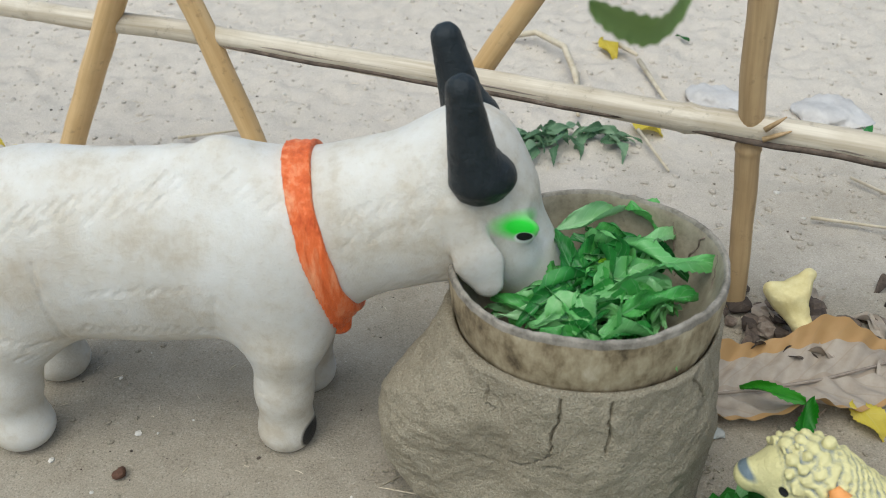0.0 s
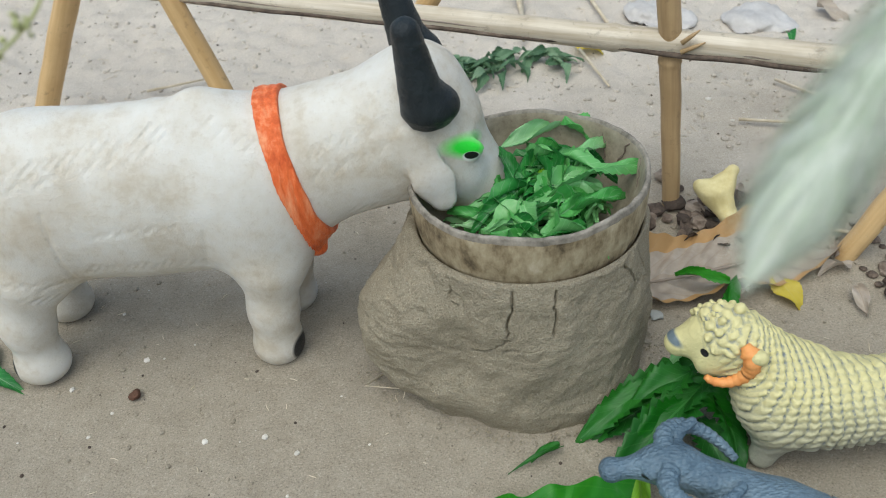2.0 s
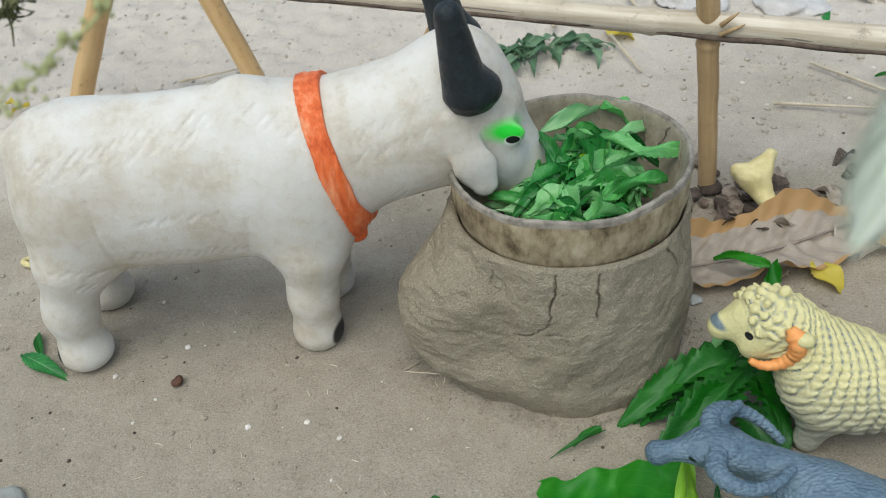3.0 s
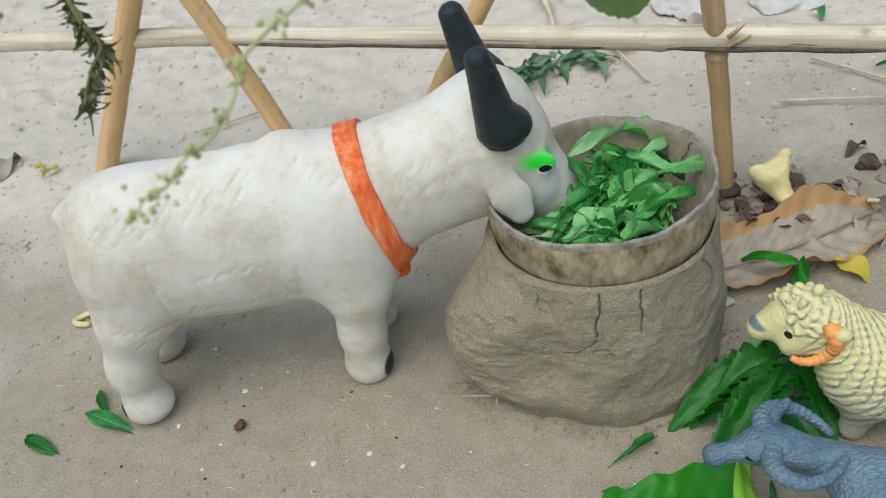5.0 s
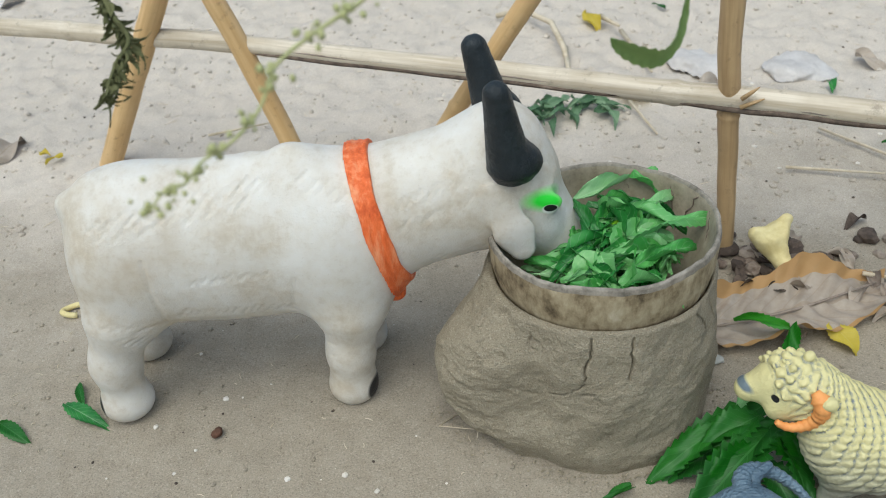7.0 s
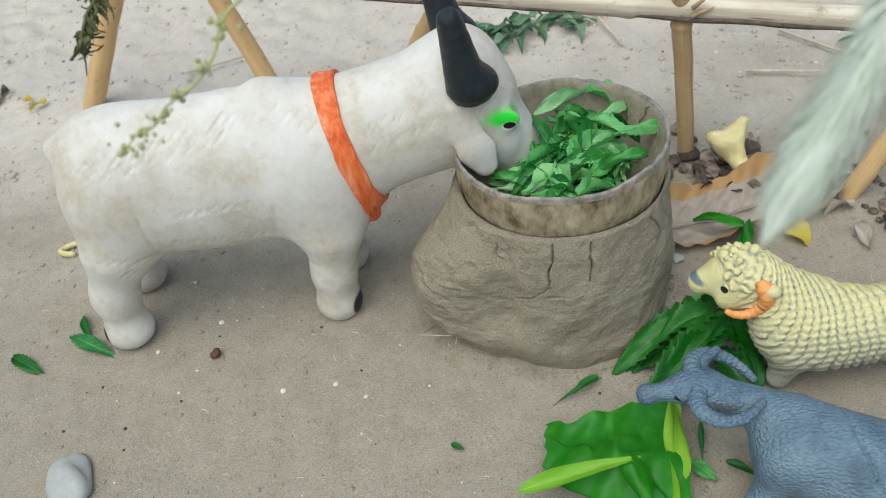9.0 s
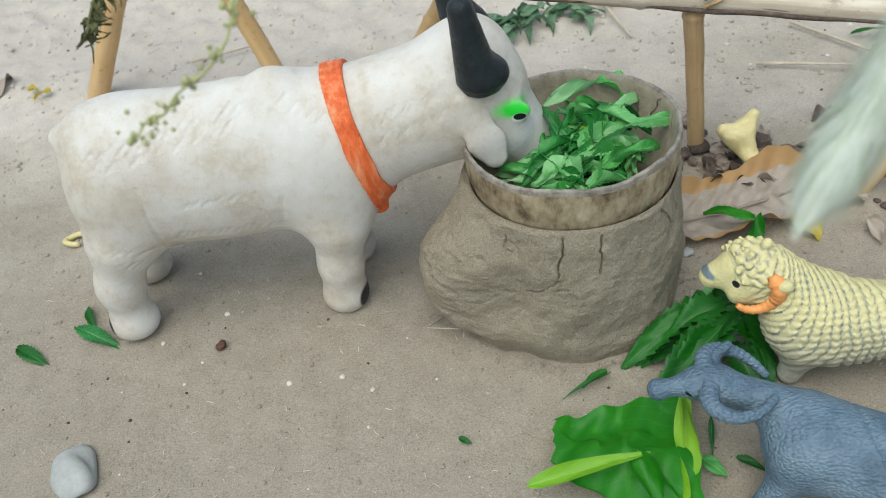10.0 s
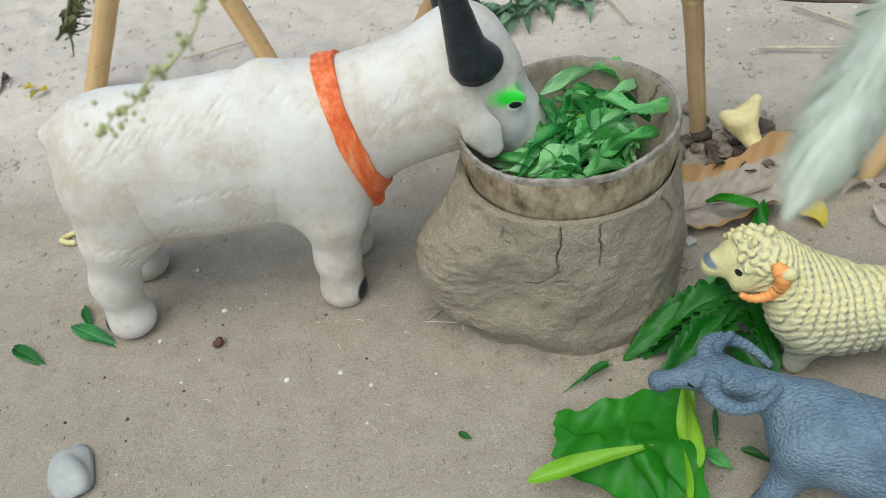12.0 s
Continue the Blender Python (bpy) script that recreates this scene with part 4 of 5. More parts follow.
def build_buffalo():
    base = Vector((0.0815, -0.1490, 0.0))

    def body(p):
        trunk = join(0.02, ball(p, (0.020, -0.022, 0.034), (0.034, 0.020, 0.0215)), ball(p, (0.004, -0.010, 0.037), (0.022, 0.0155, 0.0200)), ball(p, (0.050, -0.040, 0.033), (0.036, 0.0215, 0.0215)), ball(p, (0.082, -0.056, 0.032), (0.028, 0.021, 0.021)))
        neck = cone(p, (0.002, -0.002, 0.044), (-0.032, 0.015, 0.053), 0.0125, 0.0085)
        head = join(0.006, ball(p, (-0.041, 0.018, 0.0555), (0.0115, 0.0092, 0.0092)), cone(p, (-0.047, 0.019, 0.0540), (-0.063, 0.0195, 0.0525), 0.0064, 0.0042), ball(p, (-0.066, 0.0195, 0.0525), (0.0040, 0.0050, 0.0042)))
        d = join(0.010, trunk, neck, head)
        d = join(0.006, d, ball(p, (-0.004, -0.022, 0.036), (0.014, 0.010, 0.016)))
        leg = lambda x, y, q: join(0.006, cone(p, (x, y, 0.030), (x - 0.6 * q, y - 0.3 * q, 0.015), 0.0105, 0.0064), cone(p, (x - 0.6 * q, y - 0.3 * q, 0.016), (x - q, y - 0.4 * q, 0.004), 0.0062, 0.0072))
        d = join(0.008, d, leg(-0.006, -0.022, 0.017), leg(0.006, 0.000, 0.006), leg(0.074, -0.072, 0.003), leg(0.088, -0.046, 0.003))
        ear = join(0.002, cone(p, (-0.036, 0.010, 0.054), (-0.026, 0.004, 0.056), 0.0032, 0.0022), cone(p, (-0.034, 0.029, 0.060), (-0.025, 0.034, 0.062), 0.0032, 0.0022))
        d = join(0.004, d, ear)
        brow = ball(p, (-0.0485, 0.0115, 0.0575), (0.003, 0.0022, 0.0022))
        d = join(0.003, d, brow)
        d = d + 0.0010 * np.exp(-((p[:, 0] - 0.028 + 0.25 * (p[:, 2] - 0.04)) / 0.0008) ** 2)
        return np.maximum(d, -p[:, 2])

    v, f = skin(body, (-0.076, -0.092, -0.003), (0.118, 0.042, 0.072), 0.0016)
    v, f = refine(v, f, body)
    parts, count = [], len(v)
    faces = [*map(tuple, f)]
    near_horn = [(0.041, -0.136, 0.059), (0.0370, -0.146, 0.0600), (0.0410, -0.1545, 0.0605), (0.050, -0.1575, 0.0595), (0.060, -0.1555, 0.0595), (0.069, -0.149, 0.0605)]
    far_horn = [(0.041, -0.129, 0.060), (0.0425, -0.120, 0.0605), (0.050, -0.1145, 0.0590), (0.060, -0.1145, 0.0555), (0.069, -0.119, 0.050), (0.0755, -0.1255, 0.0445)]
    for ctrl in (near_horn, far_horn):
        pts, rad = [], []
        for i in range(72):
            s = i / 71 * 5
            k = min(4, int(s))
            q = [Vector(ctrl[min(5, max(0, k + j))]) for j in (-1, 0, 1, 2)]
            t = s - k
            w = (-0.5 * t + t * t - 0.5 * t ** 3, 1 - 2.5 * t * t + 1.5 * t ** 3, 0.5 * t + 2 * t * t - 1.5 * t ** 3, -0.5 * t * t + 0.5 * t ** 3)
            pts.append(sum((q[j] * w[j] for j in range(4)), Vector()) - base)
            rad.append(0.0048 * (1 - 0.6 * i / 71) * (1 + 0.13 * (i % 4 == 0) + 0.09 * (i % 4 == 1)))
        hv, hf = tube(pts, rad, 14)
        faces += [tuple(i + count for i in g) for g in hf]
        parts.append(np.array([tuple(q) for q in hv]))
        count += len(hv)
    me = mesh_of("toy_buffalo", np.concatenate([v, *parts]), faces, SLATE)
    thing("toy_buffalo", me, "slate-blue rubber toy buffalo with long curved horns on green leaves", "toy", Matrix.Translation(base))


build_sheep()
build_buffalo()


# ---- leaves, litter and crumbs on the ground ----
def ground_leaf(name, mat, base, tip, width, label, roll=0.0, **kw):
    length = (Vector(tip) - Vector(base)).length
    return thing(name, leaf_mesh(name, mat, length, width, **kw), label, "leaf", along(base, tip, roll))


def sheet(corners, nu, nv, lift, mat, name):
    """A rippled leaf sheet between four corners."""
    a, b, c, d = [Vector(p) for p in corners]
    verts, faces, uvs = [], [], []
    for j in range(nv + 1):
        for i in range(nu + 1):
            u, v = i / nu, j / nv
            p = a.lerp(b, u).lerp(d.lerp(c, u), v)
            p.z += lift(u, v)
            edge = 0.006 * noise.noise(Vector((u * 6, v * 6, 3)))
            verts.append(p + Vector((edge, edge * 0.7, 0)))
            uvs.append((u, v))
    faces = [(j * (nu + 1) + i, j * (nu + 1) + i + 1, (j + 1) * (nu + 1) + i + 1, (j + 1) * (nu + 1) + i) for j in range(nv) for i in range(nu)]
    return mesh_of(name, verts, faces, mat, True, uvs)


def build_greens():
    big = thing("folded_leaf", None, "large bright green leaf folded on the ground under a toy buffalo", "leaf", Matrix.Identity(4))
    part_of("blade", sheet([(-0.036, -0.112, 0.004), (0.042, -0.106, 0.010), (0.028, -0.186, 0.008), (-0.040, -0.150, 0.004)], 40, 36,
                           lambda u, v: 0.003 + 0.006 + 0.011 * noise.noise(Vector((u * 2.6, v * 2.6, 1))) + 0.0018 * math.sin(u * 21 + 6 * v), LETTUCE, "blade"), big)
    part_of("folded_edge", leaf_mesh("folded_edge", LIME, 0.067, 0.013, 0.0, 0.6, 0.05, 0.25, 0.06, 2.0, blunt=0.7), big, along((-0.0570, -0.1525, 0.017), (0.008, -0.1490, 0.028), 14))
    part_of("folded_edge", leaf_mesh("folded_edge", LIME, 0.072, 0.017, 0.0, 0.5, 0.2, 0.4, 0.30, 5.0), big, along((0.038, -0.105, 0.022), (0.024, -0.174, 0.022), -25))
    part_of("curl", leaf_mesh("curl", LETTUCE, 0.04, 0.022, 0.0, 0.9, 0.5, 0.8, 0.2, 8.0), big, along((0.004, -0.144, 0.024), (0.004, -0.180, 0.018), 24))
    for i, (base, tip, w, roll, mat) in enumerate((
            ((0.086, -0.048, 0.026), (0.012, -0.074, 0.012), 0.030, 10, DARKLEAF), ((0.081, -0.066, 0.026), (0.010, -0.122, 0.019), 0.028, -8, DARKLEAF),
            ((0.074, -0.062, 0.026), (0.104, -0.090, 0.012), 0.024, 8, LETTUCE), ((0.088, -0.068, 0.020), (0.097, -0.110, 0.005), 0.022, -20, DARKLEAF),
            ((0.066, -0.064, 0.018), (0.030, -0.116, 0.014), 0.026, 14, LETTUCE), ((0.088, -0.060, 0.028), (0.042, -0.094, 0.018), 0.024, 18, DARKLEAF), ((0.060, -0.054, 0.020), (0.006, -0.080, 0.007), 0.018, -16, DARKLEAF), ((0.072, -0.074, 0.024), (0.026, -0.104, 0.019), 0.022, -22, LETTUCE), ((0.080, -0.043, 0.036), (0.062, -0.052, 0.022), 0.012, 30, PALELEAF),
            ((0.060, -0.060, 0.012), (0.020, -0.078, 0.005), 0.020, -26, DARKLEAF), ((0.094, -0.060, 0.012), (0.116, -0.076, 0.004), 0.018, 0, DARKLEAF),
            ((0.078, -0.076, 0.012), (0.086, -0.112, 0.003), 0.020, 15, DARKLEAF), ((0.078, -0.058, 0.029), (0.036, -0.070, 0.020), 0.022, -12, DARKLEAF))):
        ground_leaf("green_leaf", mat, base, tip, w, "dark green toothed leaf heaped before the toy sheep", roll, teeth=0.15, fold=0.4, droop=0.35, wave=0.12, seed=i * 1.3, crumple=0.035)
    for i, (x0, y0, x1, y1, w, lab, mat) in enumerate((
            (-0.341, 0.026, -0.303, 0.000, 0.013, "wilted green leaf on the bare earth", FODDER), (-0.336, 0.044, -0.327, 0.018, 0.007, "wilted green leaf on the bare earth", DARKLEAF), (-0.378, 0.014, -0.352, -0.006, 0.012, "small green leaf on the bare earth", DARKLEAF),
            (0.004, -0.076, -0.013, -0.084, 0.008, "scrap of green leaf beside the mud pedestal", DARKLEAF), (0.006, -0.078, -0.026, -0.088, 0.004, "thin green leaf stalk on the earth", DARKLEAF),
            (0.040, -0.143, 0.050, -0.156, 0.010, "small green leaf on the earth by the toy buffalo", FODDER), (0.053, -0.118, 0.046, -0.142, 0.004, "thin green grass blade on the earth", FODDER),
            (0.058, -0.145, 0.072, -0.156, 0.006, "small green leaf on the earth by the toy buffalo", DARKLEAF), (-0.089, -0.108, -0.082, -0.113, 0.005, "tiny green leaf scrap on the earth", DARKLEAF))):
        ground_leaf("green_leaf", mat, (x0, y0, 0.003), (x1, y1, 0.0035), w, lab, 10, teeth=0.08, fold=0.45, droop=0.2, wave=0.12, seed=i * 2.1)
    wild = random.Random(8)
    heap = thing("leaf_heap", None, "heap of wilted green leaves on the ground behind the fence", "leaves", Matrix.Translation((0.030, 0.336, 0.0)))
    kind = [leaf_mesh("leaf", WILTED, 0.036, 0.015, 0.1, 0.4, 0.5, 0.3, 0.2, float(k)) for k in range(4)]
    for i in range(46):
        part_of("leaf", kind[i % 4], heap, pose(wild.uniform(-0.05, 0.05), wild.uniform(-0.018, 0.018), 0.004 + 0.008 * wild.random(), wild.uniform(-15, 25), wild.uniform(-40, 40), wild.uniform(0, 360)) @ Matrix.Scale(0.7, 4))


def build_litter():
    # large dry leaf
    dry = thing("dry_leaf", None, "large curled dry brown leaf with wavy orange edges", "leaf", Matrix.Identity(4))
    verts, uvs, nu, nv = [], [], 70, 28
    for i in range(nu + 1):
        u = i / nu
        half = 0.036 * math.sin(math.pi * (0.1 + 0.84 * u)) ** 0.45 * (1 + 0.05 * math.sin(u * 23))
        mid = Vector((0.072 + 0.138 * u, 0.040 + 0.018 * u, 0.004))
        for j in range(nv + 1):
            q = 2 * j / nv - 1
            rise = abs(q) ** 2.5 * ((0.017 if q > 0 else 0.013) * (0.65 + 0.5 * math.sin(u * 11 + (1 if q > 0 else 3))))
            verts.append(mid + Vector((0.003 * q, half * q * (1 - 0.12 * abs(q)), rise + 0.005 * noise.noise(Vector((u * 6, q * 2, 2))) + 0.0012 * math.sin(u * 60 - 9 * abs(q)))))
            uvs.append((0.5 + q / 2, u))
    faces = [(i * (nv + 1) + j, (i + 1) * (nv + 1) + j, (i + 1) * (nv + 1) + j + 1, i * (nv + 1) + j + 1) for i in range(nu) for j in range(nv)]
    me = mesh_of("blade", verts, faces, [DRYLEAF, ORANGELEAF], True, uvs)
    me.polygons.foreach_set("material_index", [1 if (k % nv) > nv - 5 or (k % nv) < 2 else 0 for k in range(len(faces))])
    part_of("blade", me, dry)
    rib = tube([(0.075, 0.036, 0.0062), (0.11, 0.040, 0.0055), (0.15, 0.048, 0.0055), (0.203, 0.062, 0.008)], [0.0008, 0.001, 0.001, 0.0006], 8)
    part_of("midrib", mesh_of("midrib", rib[0], rib[1], DARKBITS), dry)
    ground_leaf("green_leaf", LETTUCE, (0.116, -0.006, 0.014), (0.1235, 0.016, 0.022), 0.015, "bright green leaf lying on a dry brown leaf", 20, teeth=0.1, fold=0.6, droop=-0.4, wave=0.2)
    ground_leaf("green_leaf", LETTUCE, (0.1235, 0.014, 0.022), (0.096, 0.040, 0.014), 0.012, "bright green leaf lying on a dry brown leaf", -15, teeth=0.1, fold=0.6, droop=0.2, wave=0.2)
    ground_leaf("yellow_leaf", YELLEAF, (0.158, 0.030, 0.006), (0.171, 0.006, 0.003), 0.018, "crumpled small yellow leaf on the earth", 0, teeth=0.06, fold=0.2, droop=0.4, wave=0.15, blunt=0.6)
    ground_leaf("yellow_leaf", YELLEAF, (0.095, 0.362, 0.012), (0.122, 0.346, 0.008), 0.026, "bright yellow petal behind the fence", 0, teeth=0.0, fold=0.3, droop=0.3, wave=0.2, blunt=0.6)
    ground_leaf("yellow_leaf", YELLEAF, (0.100, 0.552, 0.008), (0.108, 0.515, 0.005), 0.02, "yellowed leaf on the earth behind the fence", 0, teeth=0.0, fold=0.3, droop=0.3, wave=0.2, blunt=0.6)
    # pale pith
    pith = lambda p: join(0.008, cone(p, (-0.013, 0.0, 0.030), (0.0, 0.0, 0.022), 0.0045, 0.009), cone(p, (0.0, 0.0, 0.022), (0.009, -0.022, 0.005), 0.0085, 0.0052), cone(p, (0.0, 0.0, 0.024), (0.010, 0.003, 0.037), 0.0075, 0.004))
    v, f = skin(pith, (-0.022, -0.033, -0.002), (0.022, 0.014, 0.045), 0.0016)
    v = v + np.stack([wob(v, 140, 0.0018), wob(v, 140, 0.0018, 4.0), wob(v, 140, 0.0018, 8.0)], 1)
    thing("fruit_pith", mesh_of("fruit_pith", v, f, PALEYEL), "pale yellow piece of dried fruit pith by a cane post", "pith", Matrix.Translation((0.1425, 0.100, 0.0)))
    # litter at the foot of the upright cane
    rnd = random.Random(11)
    for i in range(96):
        x, y = (0.142 + rnd.gauss(0, 0.030), 0.108 + rnd.gauss(0, 0.013)) if i < 46 else (0.215 + abs(rnd.gauss(0, 0.045)), 0.04 + rnd.gauss(0, 0.035))
        r = rnd.uniform(0.0025, 0.008) * (1 if i < 46 else 0.6)
        v, f = clod(r, i * 1.7, 2, rnd.uniform(0.4, 0.8))
        thing("litter_crumb", mesh_of("litter_crumb", v, f, DARKBITS, False), "dark crumb of bark and soil at the cane's foot", "litter", pose(x, y, r * 0.3 + 0.001, 0, 0, rnd.uniform(0, 360)), group="litter at the cane's foot")
    for i in range(24):
        x, y, a = (0.15 if i < 14 else 0.232) + rnd.gauss(0, 0.035), (0.098 if i < 14 else 0.03) + rnd.gauss(0, 0.018 if i < 14 else 0.05), rnd.uniform(0, math.tau)
        ground_leaf("dry_scrap", DRYLEAF if i % 2 else DARKBITS, (x, y, 0.005), (x + 0.022 * math.cos(a), y + 0.022 * math.sin(a), 0.007), 0.012, "curled scrap of dead leaf on the ground", 15, teeth=0.0, fold=0.5, droop=0.4, wave=0.25, seed=i)
    far = [(0.165, 0.345, 0.05, 0.03, DRYLEAF, "brown dead leaf behind the fence"), (0.205, 0.335, 0.04, 0.02, DARKBITS, "dark dead leaf behind the fence"), (0.295, 0.352, 0.02, 0.01, FODDER, "small green leaf behind the fence"),
           (0.29, 0.238, 0.05, 0.005, DARKLEAF, "dark green grass blade on the earth"), (0.19, 0.55, 0.025, 0.006, DARKLEAF, "small green leaf behind the fence"), (-0.435, 0.3465, 0.018, 0.009, YELLEAF, "pale petal on the earth"),
           (-0.46, 0.356, 0.014, 0.009, YELLEAF, "orange petal on the earth"), (-0.50, 0.35, 0.05, 0.03, DRYLEAF, "curled dry leaf on the earth"), (-0.61, 0.77, 0.05, 0.03, WHITEBIT, "pale scrap on the earth"), (0.34, 0.40, 0.04, 0.02, DRYLEAF, "brown dead leaf behind the fence")]
    for i, (x, y, ln_, w, mat, lab) in enumerate(far):
        a = 0.6 + 1.9 * i
        ground_leaf("dead_leaf" if mat in (DRYLEAF, DARKBITS) else "leaf_scrap", mat, (x, y, 0.004), (x + ln_ * math.cos(a), y + ln_ * math.sin(a), 0.007), w, lab, 8, teeth=0.0, fold=0.35, droop=0.3, wave=0.25, seed=i * 1.1)
    for (x, y, s) in ((0.275, 0.385, 0.03), (0.19, 0.415, 0.03)):
        v, f = clod(s, x * 50, 4, 0.3)
        v = [(q[0], q[1], max(0.0, q[2]) + 0.006 * abs(noise.noise(Vector(q) * 120))) for q in v]
        thing("plastic_bag", mesh_of("plastic_bag", v, f, WHITEBIT), "crumpled pale plastic bag half in the dust", "bag", Matrix.Translation((x, y, -0.001)))
    v, f = clod(0.012, 2.2, 3, 0.6)
    thing("pebble", mesh_of("pebble", [(q[0], q[1] * 1.5, q[2]) for q in v], f, PEBBLE), "smooth grey pebble in the dust", "stone", pose(-0.3165, -0.092, 0.002, 0, 0, 20))
    v, f = clod(0.0035, 5.2, 2, 0.9)
    thing("dry_seed", mesh_of("dry_seed", v, f, grainy("dark_seed", [(0.3, (0.05, 0.025, 0.015)), (0.7, (0.16, 0.08, 0.05))], 90, 600, 0.8, 0.6), False), "small dark dried seed husk on the earth", "seed", pose(-0.2365, -0.010, 0.002))
    pts = [(0.008 * math.cos(a), 0.0055 * math.sin(a), 0.003 + 0.001 * math.sin(2 * a)) for a in np.linspace(0.4, 5.2, 16)]
    v, f = tube(pts, [0.0022] * 16, 8)
    thing("orange_peel", mesh_of("orange_peel", v, f, PALEYEL), "curled orange peel ring on the earth behind the bull", "peel", pose(-0.361, 0.119, 0))
    v, f = clod(0.0045, 8.4, 2, 0.4)
    thing("stone_chip", mesh_of("stone_chip", v, f, PEBBLE, False), "flat grey stone chip by the mud pedestal", "stone", pose(0.080, 0.0125, 0.001))
    for pts, r, lab in (([(0.0, 0.57, 0.006), (0.03, 0.56, 0.014), (0.055, 0.52, 0.014), (0.06, 0.47, 0.008), (0.058, 0.42, 0.005)], 0.0032, "curved dry twig behind the fence"),
                        ([(0.062, 0.47, 0.006), (0.052, 0.38, 0.007)], 0.0032, "pale straw stalk behind the fence"), ([(0.128, 0.50, 0.006), (0.136, 0.40, 0.006)], 0.0026, "pale straw stalk behind the fence"),
                        ([(0.098, 0.345, 0.010), (0.112, 0.285, 0.004)], 0.0016, "thin straw behind the fence"), ([(0.25, 0.27, 0.004), (0.30, 0.20, 0.004), (0.31, 0.15, 0.004)], 0.0012, "thin dry stalk on the earth"),
                        ([(0.115, 0.545, 0.005), (0.125, 0.50, 0.012)], 0.003, "pale straw stalk behind the fence"), ([(0.20, 0.215, 0.004), (0.27, 0.19, 0.006)], 0.0014, "thin dry stalk on the earth"),
                        ([(-0.085, -0.012, 0.003), (-0.10, -0.022, 0.003), (-0.07, -0.03, 0.004)], 0.0004, "thin root fibre at the pedestal's foot"), ([(-0.074, -0.016, 0.003), (-0.078, -0.034, 0.003)], 0.0004, "thin green stalk at the pedestal's foot"),
                        ([(-0.30, 0.36, 0.003), (-0.24, 0.372, 0.004)], 0.0014, "thin dry stalk on the earth"), ([(0.20, 0.075, 0.006), (0.235, 0.062, 0.004)], 0.0018, "thin dry stalk on the earth")):
        v, f = tube(pts, [r] * (len(pts) - 1) + [r * 0.6], 8)
        thing("dry_stalk", mesh_of("dry_stalk", v, f, STRAW), lab, "stalk")


def build_crumbs():
    rnd = random.Random(21)
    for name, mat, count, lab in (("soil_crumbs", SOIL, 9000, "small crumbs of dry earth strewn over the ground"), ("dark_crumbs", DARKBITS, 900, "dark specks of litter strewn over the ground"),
                                  ("straw_bits", STRAW, 700, "short bits of straw and chaff strewn over the ground"), ("pale_grit", GRIT, 380, "pale grit strewn over the ground")):
        heap = Heap()
        for i in range(count):
            x, y = rnd.uniform(-0.62, 0.52), -0.2 + 1.1 * rnd.random() ** 1.15
            z = ground_height(x, y)
            if name == "straw_bits":
                ln_ = rnd.uniform(0.002, 0.006) * (1 + 1.2 * (y > 0.2))
                v, f = tube([(-ln_ / 2, 0, 0), (0, 0.0003, 0.0002), (ln_ / 2, 0, 0)], [0.00022, 0.0003, 0.0002], 4)
                heap.add(v, f, pose(x, y, z + 0.0006, rnd.uniform(-10, 10), rnd.uniform(-12, 12), rnd.uniform(0, 360)))
                continue
            r = (rnd.uniform(0.0003, 0.001) if rnd.random() < 0.85 else rnd.uniform(0.001, 0.0022)) * (1 + (0.7 if name == "soil_crumbs" else 0.2) * (y > 0.18))
            if name == "dark_crumbs":
                r *= 0.6
            v, f = clod(r, i * 0.77, 1, 0.7)
            heap.add(v, f, pose(x, y, z + 0.1 * r))
        thing(name, mesh_of(name, heap.v, heap.f, mat, False), lab, "litter", kind="stuff")
    heap = Heap()
    for i in range(300):
        a = rnd.uniform(-math.pi, 0.3)
        far = 0.068 + 0.026 * math.exp(-((a + 3.1) / 0.4) ** 2) + abs(rnd.gauss(0, 0.006))
        r = rnd.uniform(0.0003, 0.0008)
        v, f = clod(r, i * 0.9, 1, 0.8)
        heap.add(v, f, pose(far * math.cos(a), far * math.sin(a), 0.0003))
    thing("mud_crumbs", mesh_of("mud_crumbs", heap.v, heap.f, MUD, False), "crumbs of dried mud fallen round the pedestal", "litter", kind="stuff")


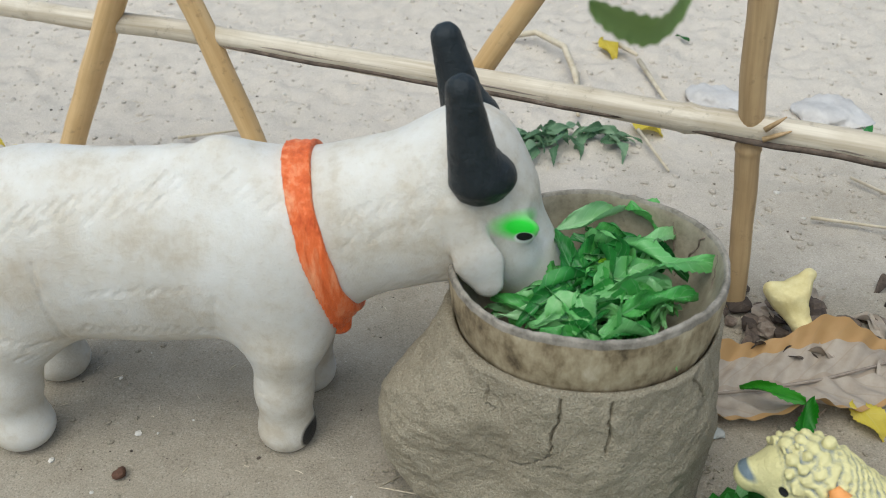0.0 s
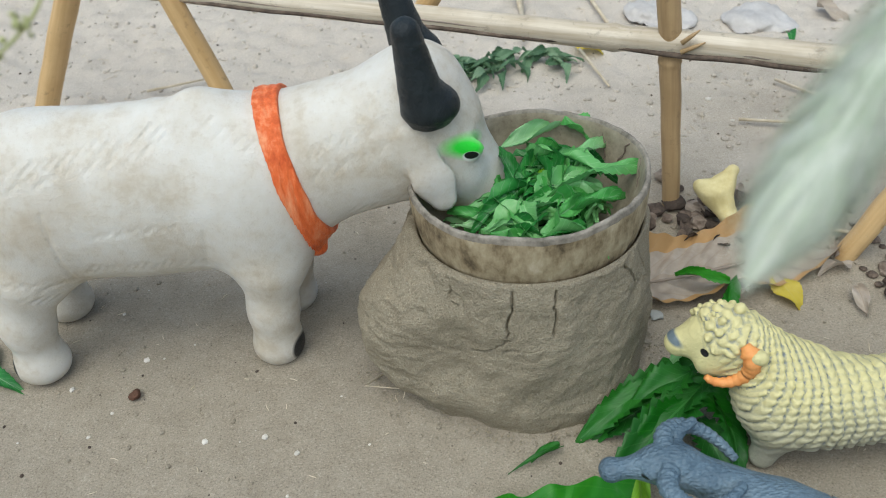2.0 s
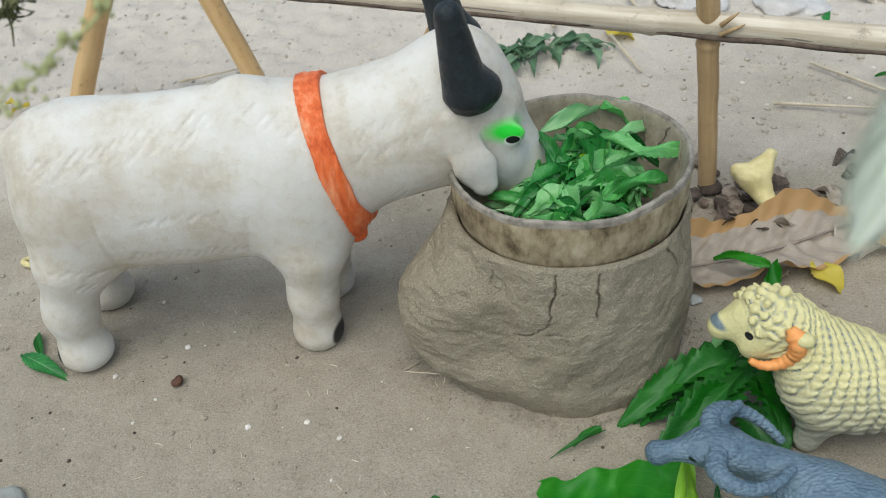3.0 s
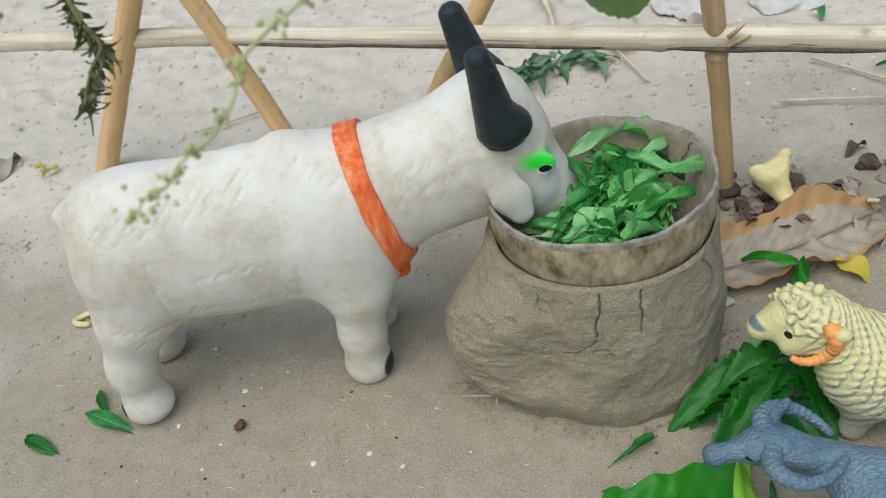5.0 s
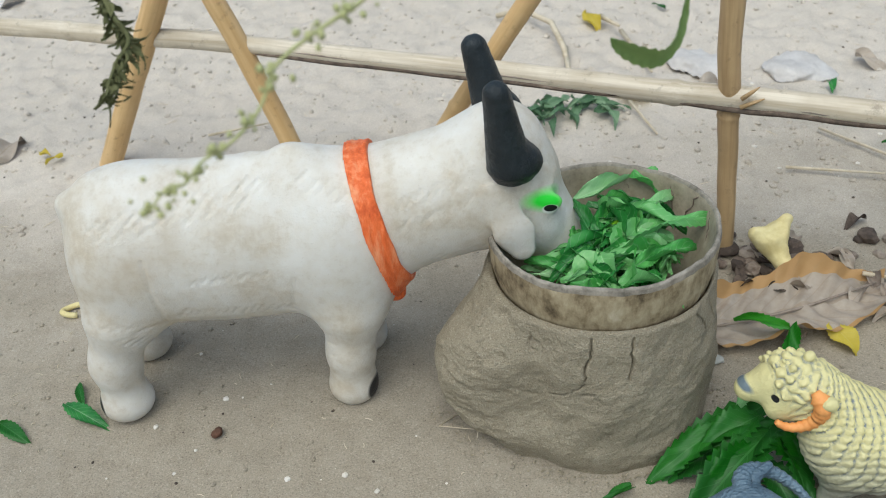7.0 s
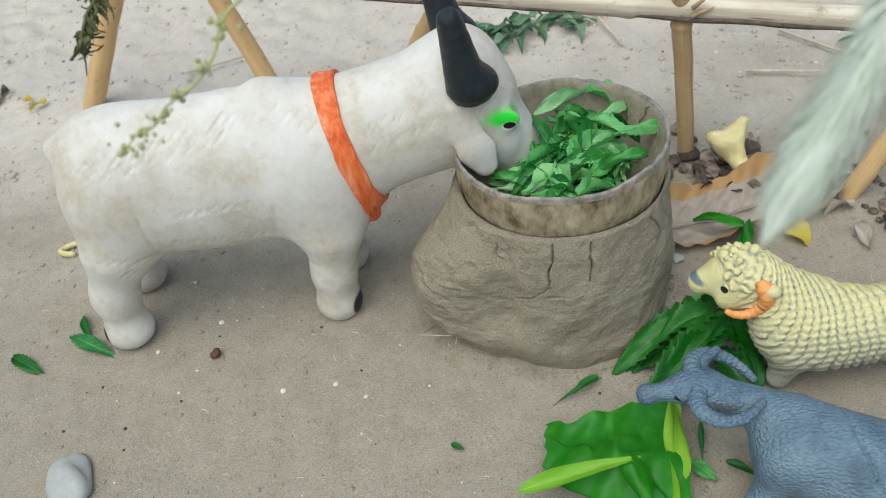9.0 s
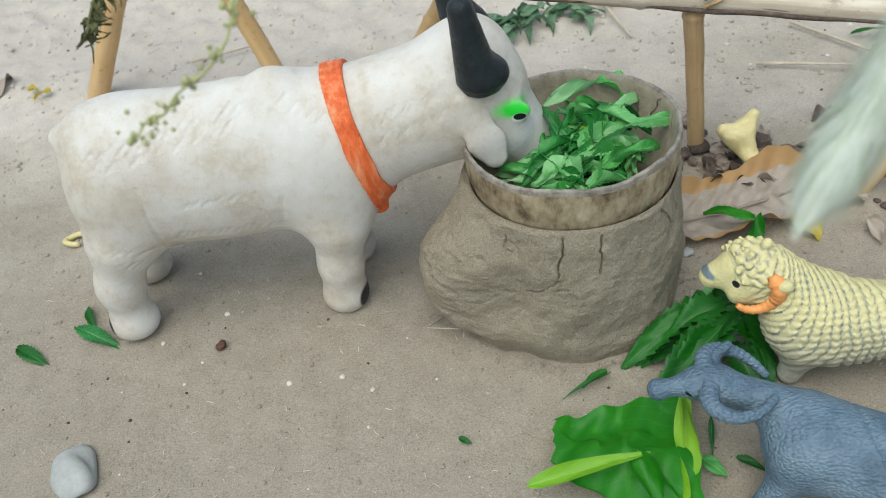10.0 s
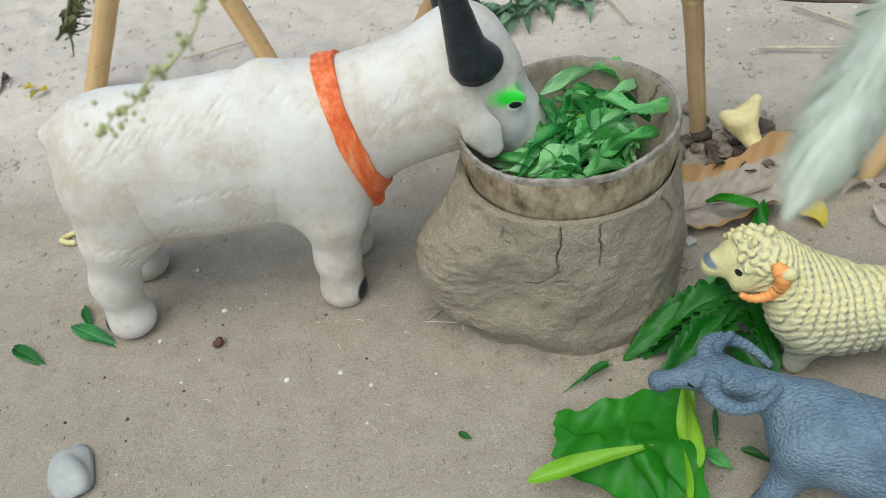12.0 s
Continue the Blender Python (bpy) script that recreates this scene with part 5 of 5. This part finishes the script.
# ---- hanging plants near the eye ----
def build_hanging():
    rnd = random.Random(5)
    axis = smooth_path([(-0.0006, -0.2606, 0.3067), (0.0015, -0.2587, 0.3082), (0.0044, -0.2561, 0.3103), (0.0150, -0.2467, 0.3184), (0.0366, -0.2275, 0.3347)], 40)
    plume = thing("grass_plume", None, "soft pale green feathery grass plume hanging from above", "plume", Matrix.Identity(4))
    v, f = tube(axis, [0.0004 + 0.0016 * (i / 39) ** 0.7 for i in range(40)], 8)
    part_of("stem", mesh_of("stem", v, f, FUZZ_STEM), plume)
    heap = Heap()
    for i in range(9000):
        t = rnd.random() ** 0.9
        k = min(38, int(t * 39))
        p, d = axis[k], (axis[k] - axis[k + 1]).normalized()
        s = Vector((rnd.gauss(0, 1), rnd.gauss(0, 1), rnd.gauss(0, 1)))
        s = (s - d * s.dot(d)).normalized()
        w = (0.10 + 0.90 * min(1, t * 1.7)) * rnd.uniform(0.3, 1.25)
        tip = p + s * 0.0076 * w + d * rnd.uniform(0.007, 0.019)
        q = p + s * 0.0022 * w + (axis[k + 1] - axis[k]) * rnd.random()
        side = d.cross(s) * rnd.uniform(0.00005, 0.00013)
        mid = q.lerp(tip, 0.55) + s * 0.0012
        heap.add([q - side, q + side, mid + side, tip, mid - side], [(0, 1, 2, 4), (4, 2, 3)])
    tagged(part_of("hairs", mesh_of("hairs", heap.v, heap.f, FUZZ), plume), kind="stuff")

    path = smooth_path([(-0.1540, -0.1985, 0.2949), (-0.1495, -0.1954, 0.2988), (-0.1455, -0.1952, 0.2991), (-0.1411, -0.1923, 0.3028), (-0.1334, -0.1896, 0.3061), (-0.1267, -0.1853, 0.3115), (-0.1223, -0.1796, 0.3187), (-0.1118, -0.1751, 0.3243), (-0.1013, -0.1715, 0.3289), (-0.0938, -0.1664, 0.3353)], 50)
    twig = thing("seed_twig", None, "thin twig with small dry seed heads hanging from above", "twig", Matrix.Identity(4))
    v, f = tube(path, [0.0003 + 0.0003 * i / 49 for i in range(50)], 6)
    part_of("stem", mesh_of("stem", v, f, SEED), twig)
    for k, n in ((1, 5), (4, 4), (9, 5), (14, 5), (19, 4), (25, 6), (31, 6), (37, 7), (42, 7), (46, 6)):
        heap = Heap()
        for i in range(n + 2):
            r = rnd.uniform(0.0004, 0.0012)
            v, f = clod(r, rnd.random() * 50, 1, 1.2)
            heap.add(v, f, Matrix.Translation(path[k] + Vector((rnd.gauss(0, 0.0017), rnd.gauss(0, 0.0017), rnd.gauss(0, 0.0017)))))
        tagged(part_of("seed_head", mesh_of("seed_head", heap.v, heap.f, SEED), twig), kind="stuff")

    path = smooth_path([(-0.2008, -0.0576, 0.3029), (-0.1966, -0.0666, 0.2916), (-0.1914, -0.0726, 0.2840), (-0.1968, -0.0778, 0.2775), (-0.2010, -0.0837, 0.2700)], 40)
    herb = thing("withered_herb", None, "withered dark green herb sprig hanging from above", "herb", Matrix.Identity(4))
    v, f = tube(path + [path[-1] + Vector((-0.001, 0, -0.008)), path[-1] + Vector((-0.003, 0, -0.014))], [0.0013 * (1 - 0.6 * i / 39) for i in range(40)] + [0.0004, 0.0002], 6)
    part_of("stem", mesh_of("stem", v, f, HERB), herb)
    kinds = [leaf_mesh("leaf", HERB, 0.007 + 0.001 * k, 0.003, 0.1, 0.8, 0.9, 1.0, 0.3, float(k), rows=8, cols=4) for k in range(4)]
    for i in range(90):
        p = path[rnd.randrange(40)]
        part_of("leaf", kinds[i % 4], herb, pose(p.x, p.y, p.z, rnd.uniform(-120, -40), rnd.uniform(-60, 60), rnd.uniform(0, 360)))

    path = smooth_path([(-0.0247, -0.0963, 0.2772), (-0.0204, -0.0985, 0.2746), (-0.0141, -0.1004, 0.2722), (-0.0085, -0.1008, 0.2716), (-0.0031, -0.0980, 0.2752), (0.0003, -0.0929, 0.2815), (0.0028, -0.0872, 0.2887)], 40)
    verts, faces, uvs = [], [], []
    for i, p in enumerate(path):
        t = i / 39
        d = (path[min(39, i + 1)] - path[max(0, i - 1)]).normalized()
        s = d.cross(Vector((0.0, 0.75, 0.65))).normalized()
        w = 0.0016 + 0.0060 * math.sin(math.pi * min(1, t * 1.1)) ** 0.7 * (1 + 0.15 * math.sin(i * 1.9))
        for j in range(7):
            u = j / 3 - 1
            verts.append(p + s * u * w + Vector((0, 0.003 * (1 - u * u), 0)))
            uvs.append((0.5 + u / 2, t))
    faces = [(i * 7 + j, i * 7 + j + 1, i * 7 + j + 8, i * 7 + j + 7) for i in range(39) for j in range(6)]
    thing("curled_leaf", mesh_of("curled_leaf", verts, faces, OLIVE, True, uvs), "curled olive green leaf hanging from above", "leaf")


build_greens()
build_litter()
build_crumbs()
build_hanging()
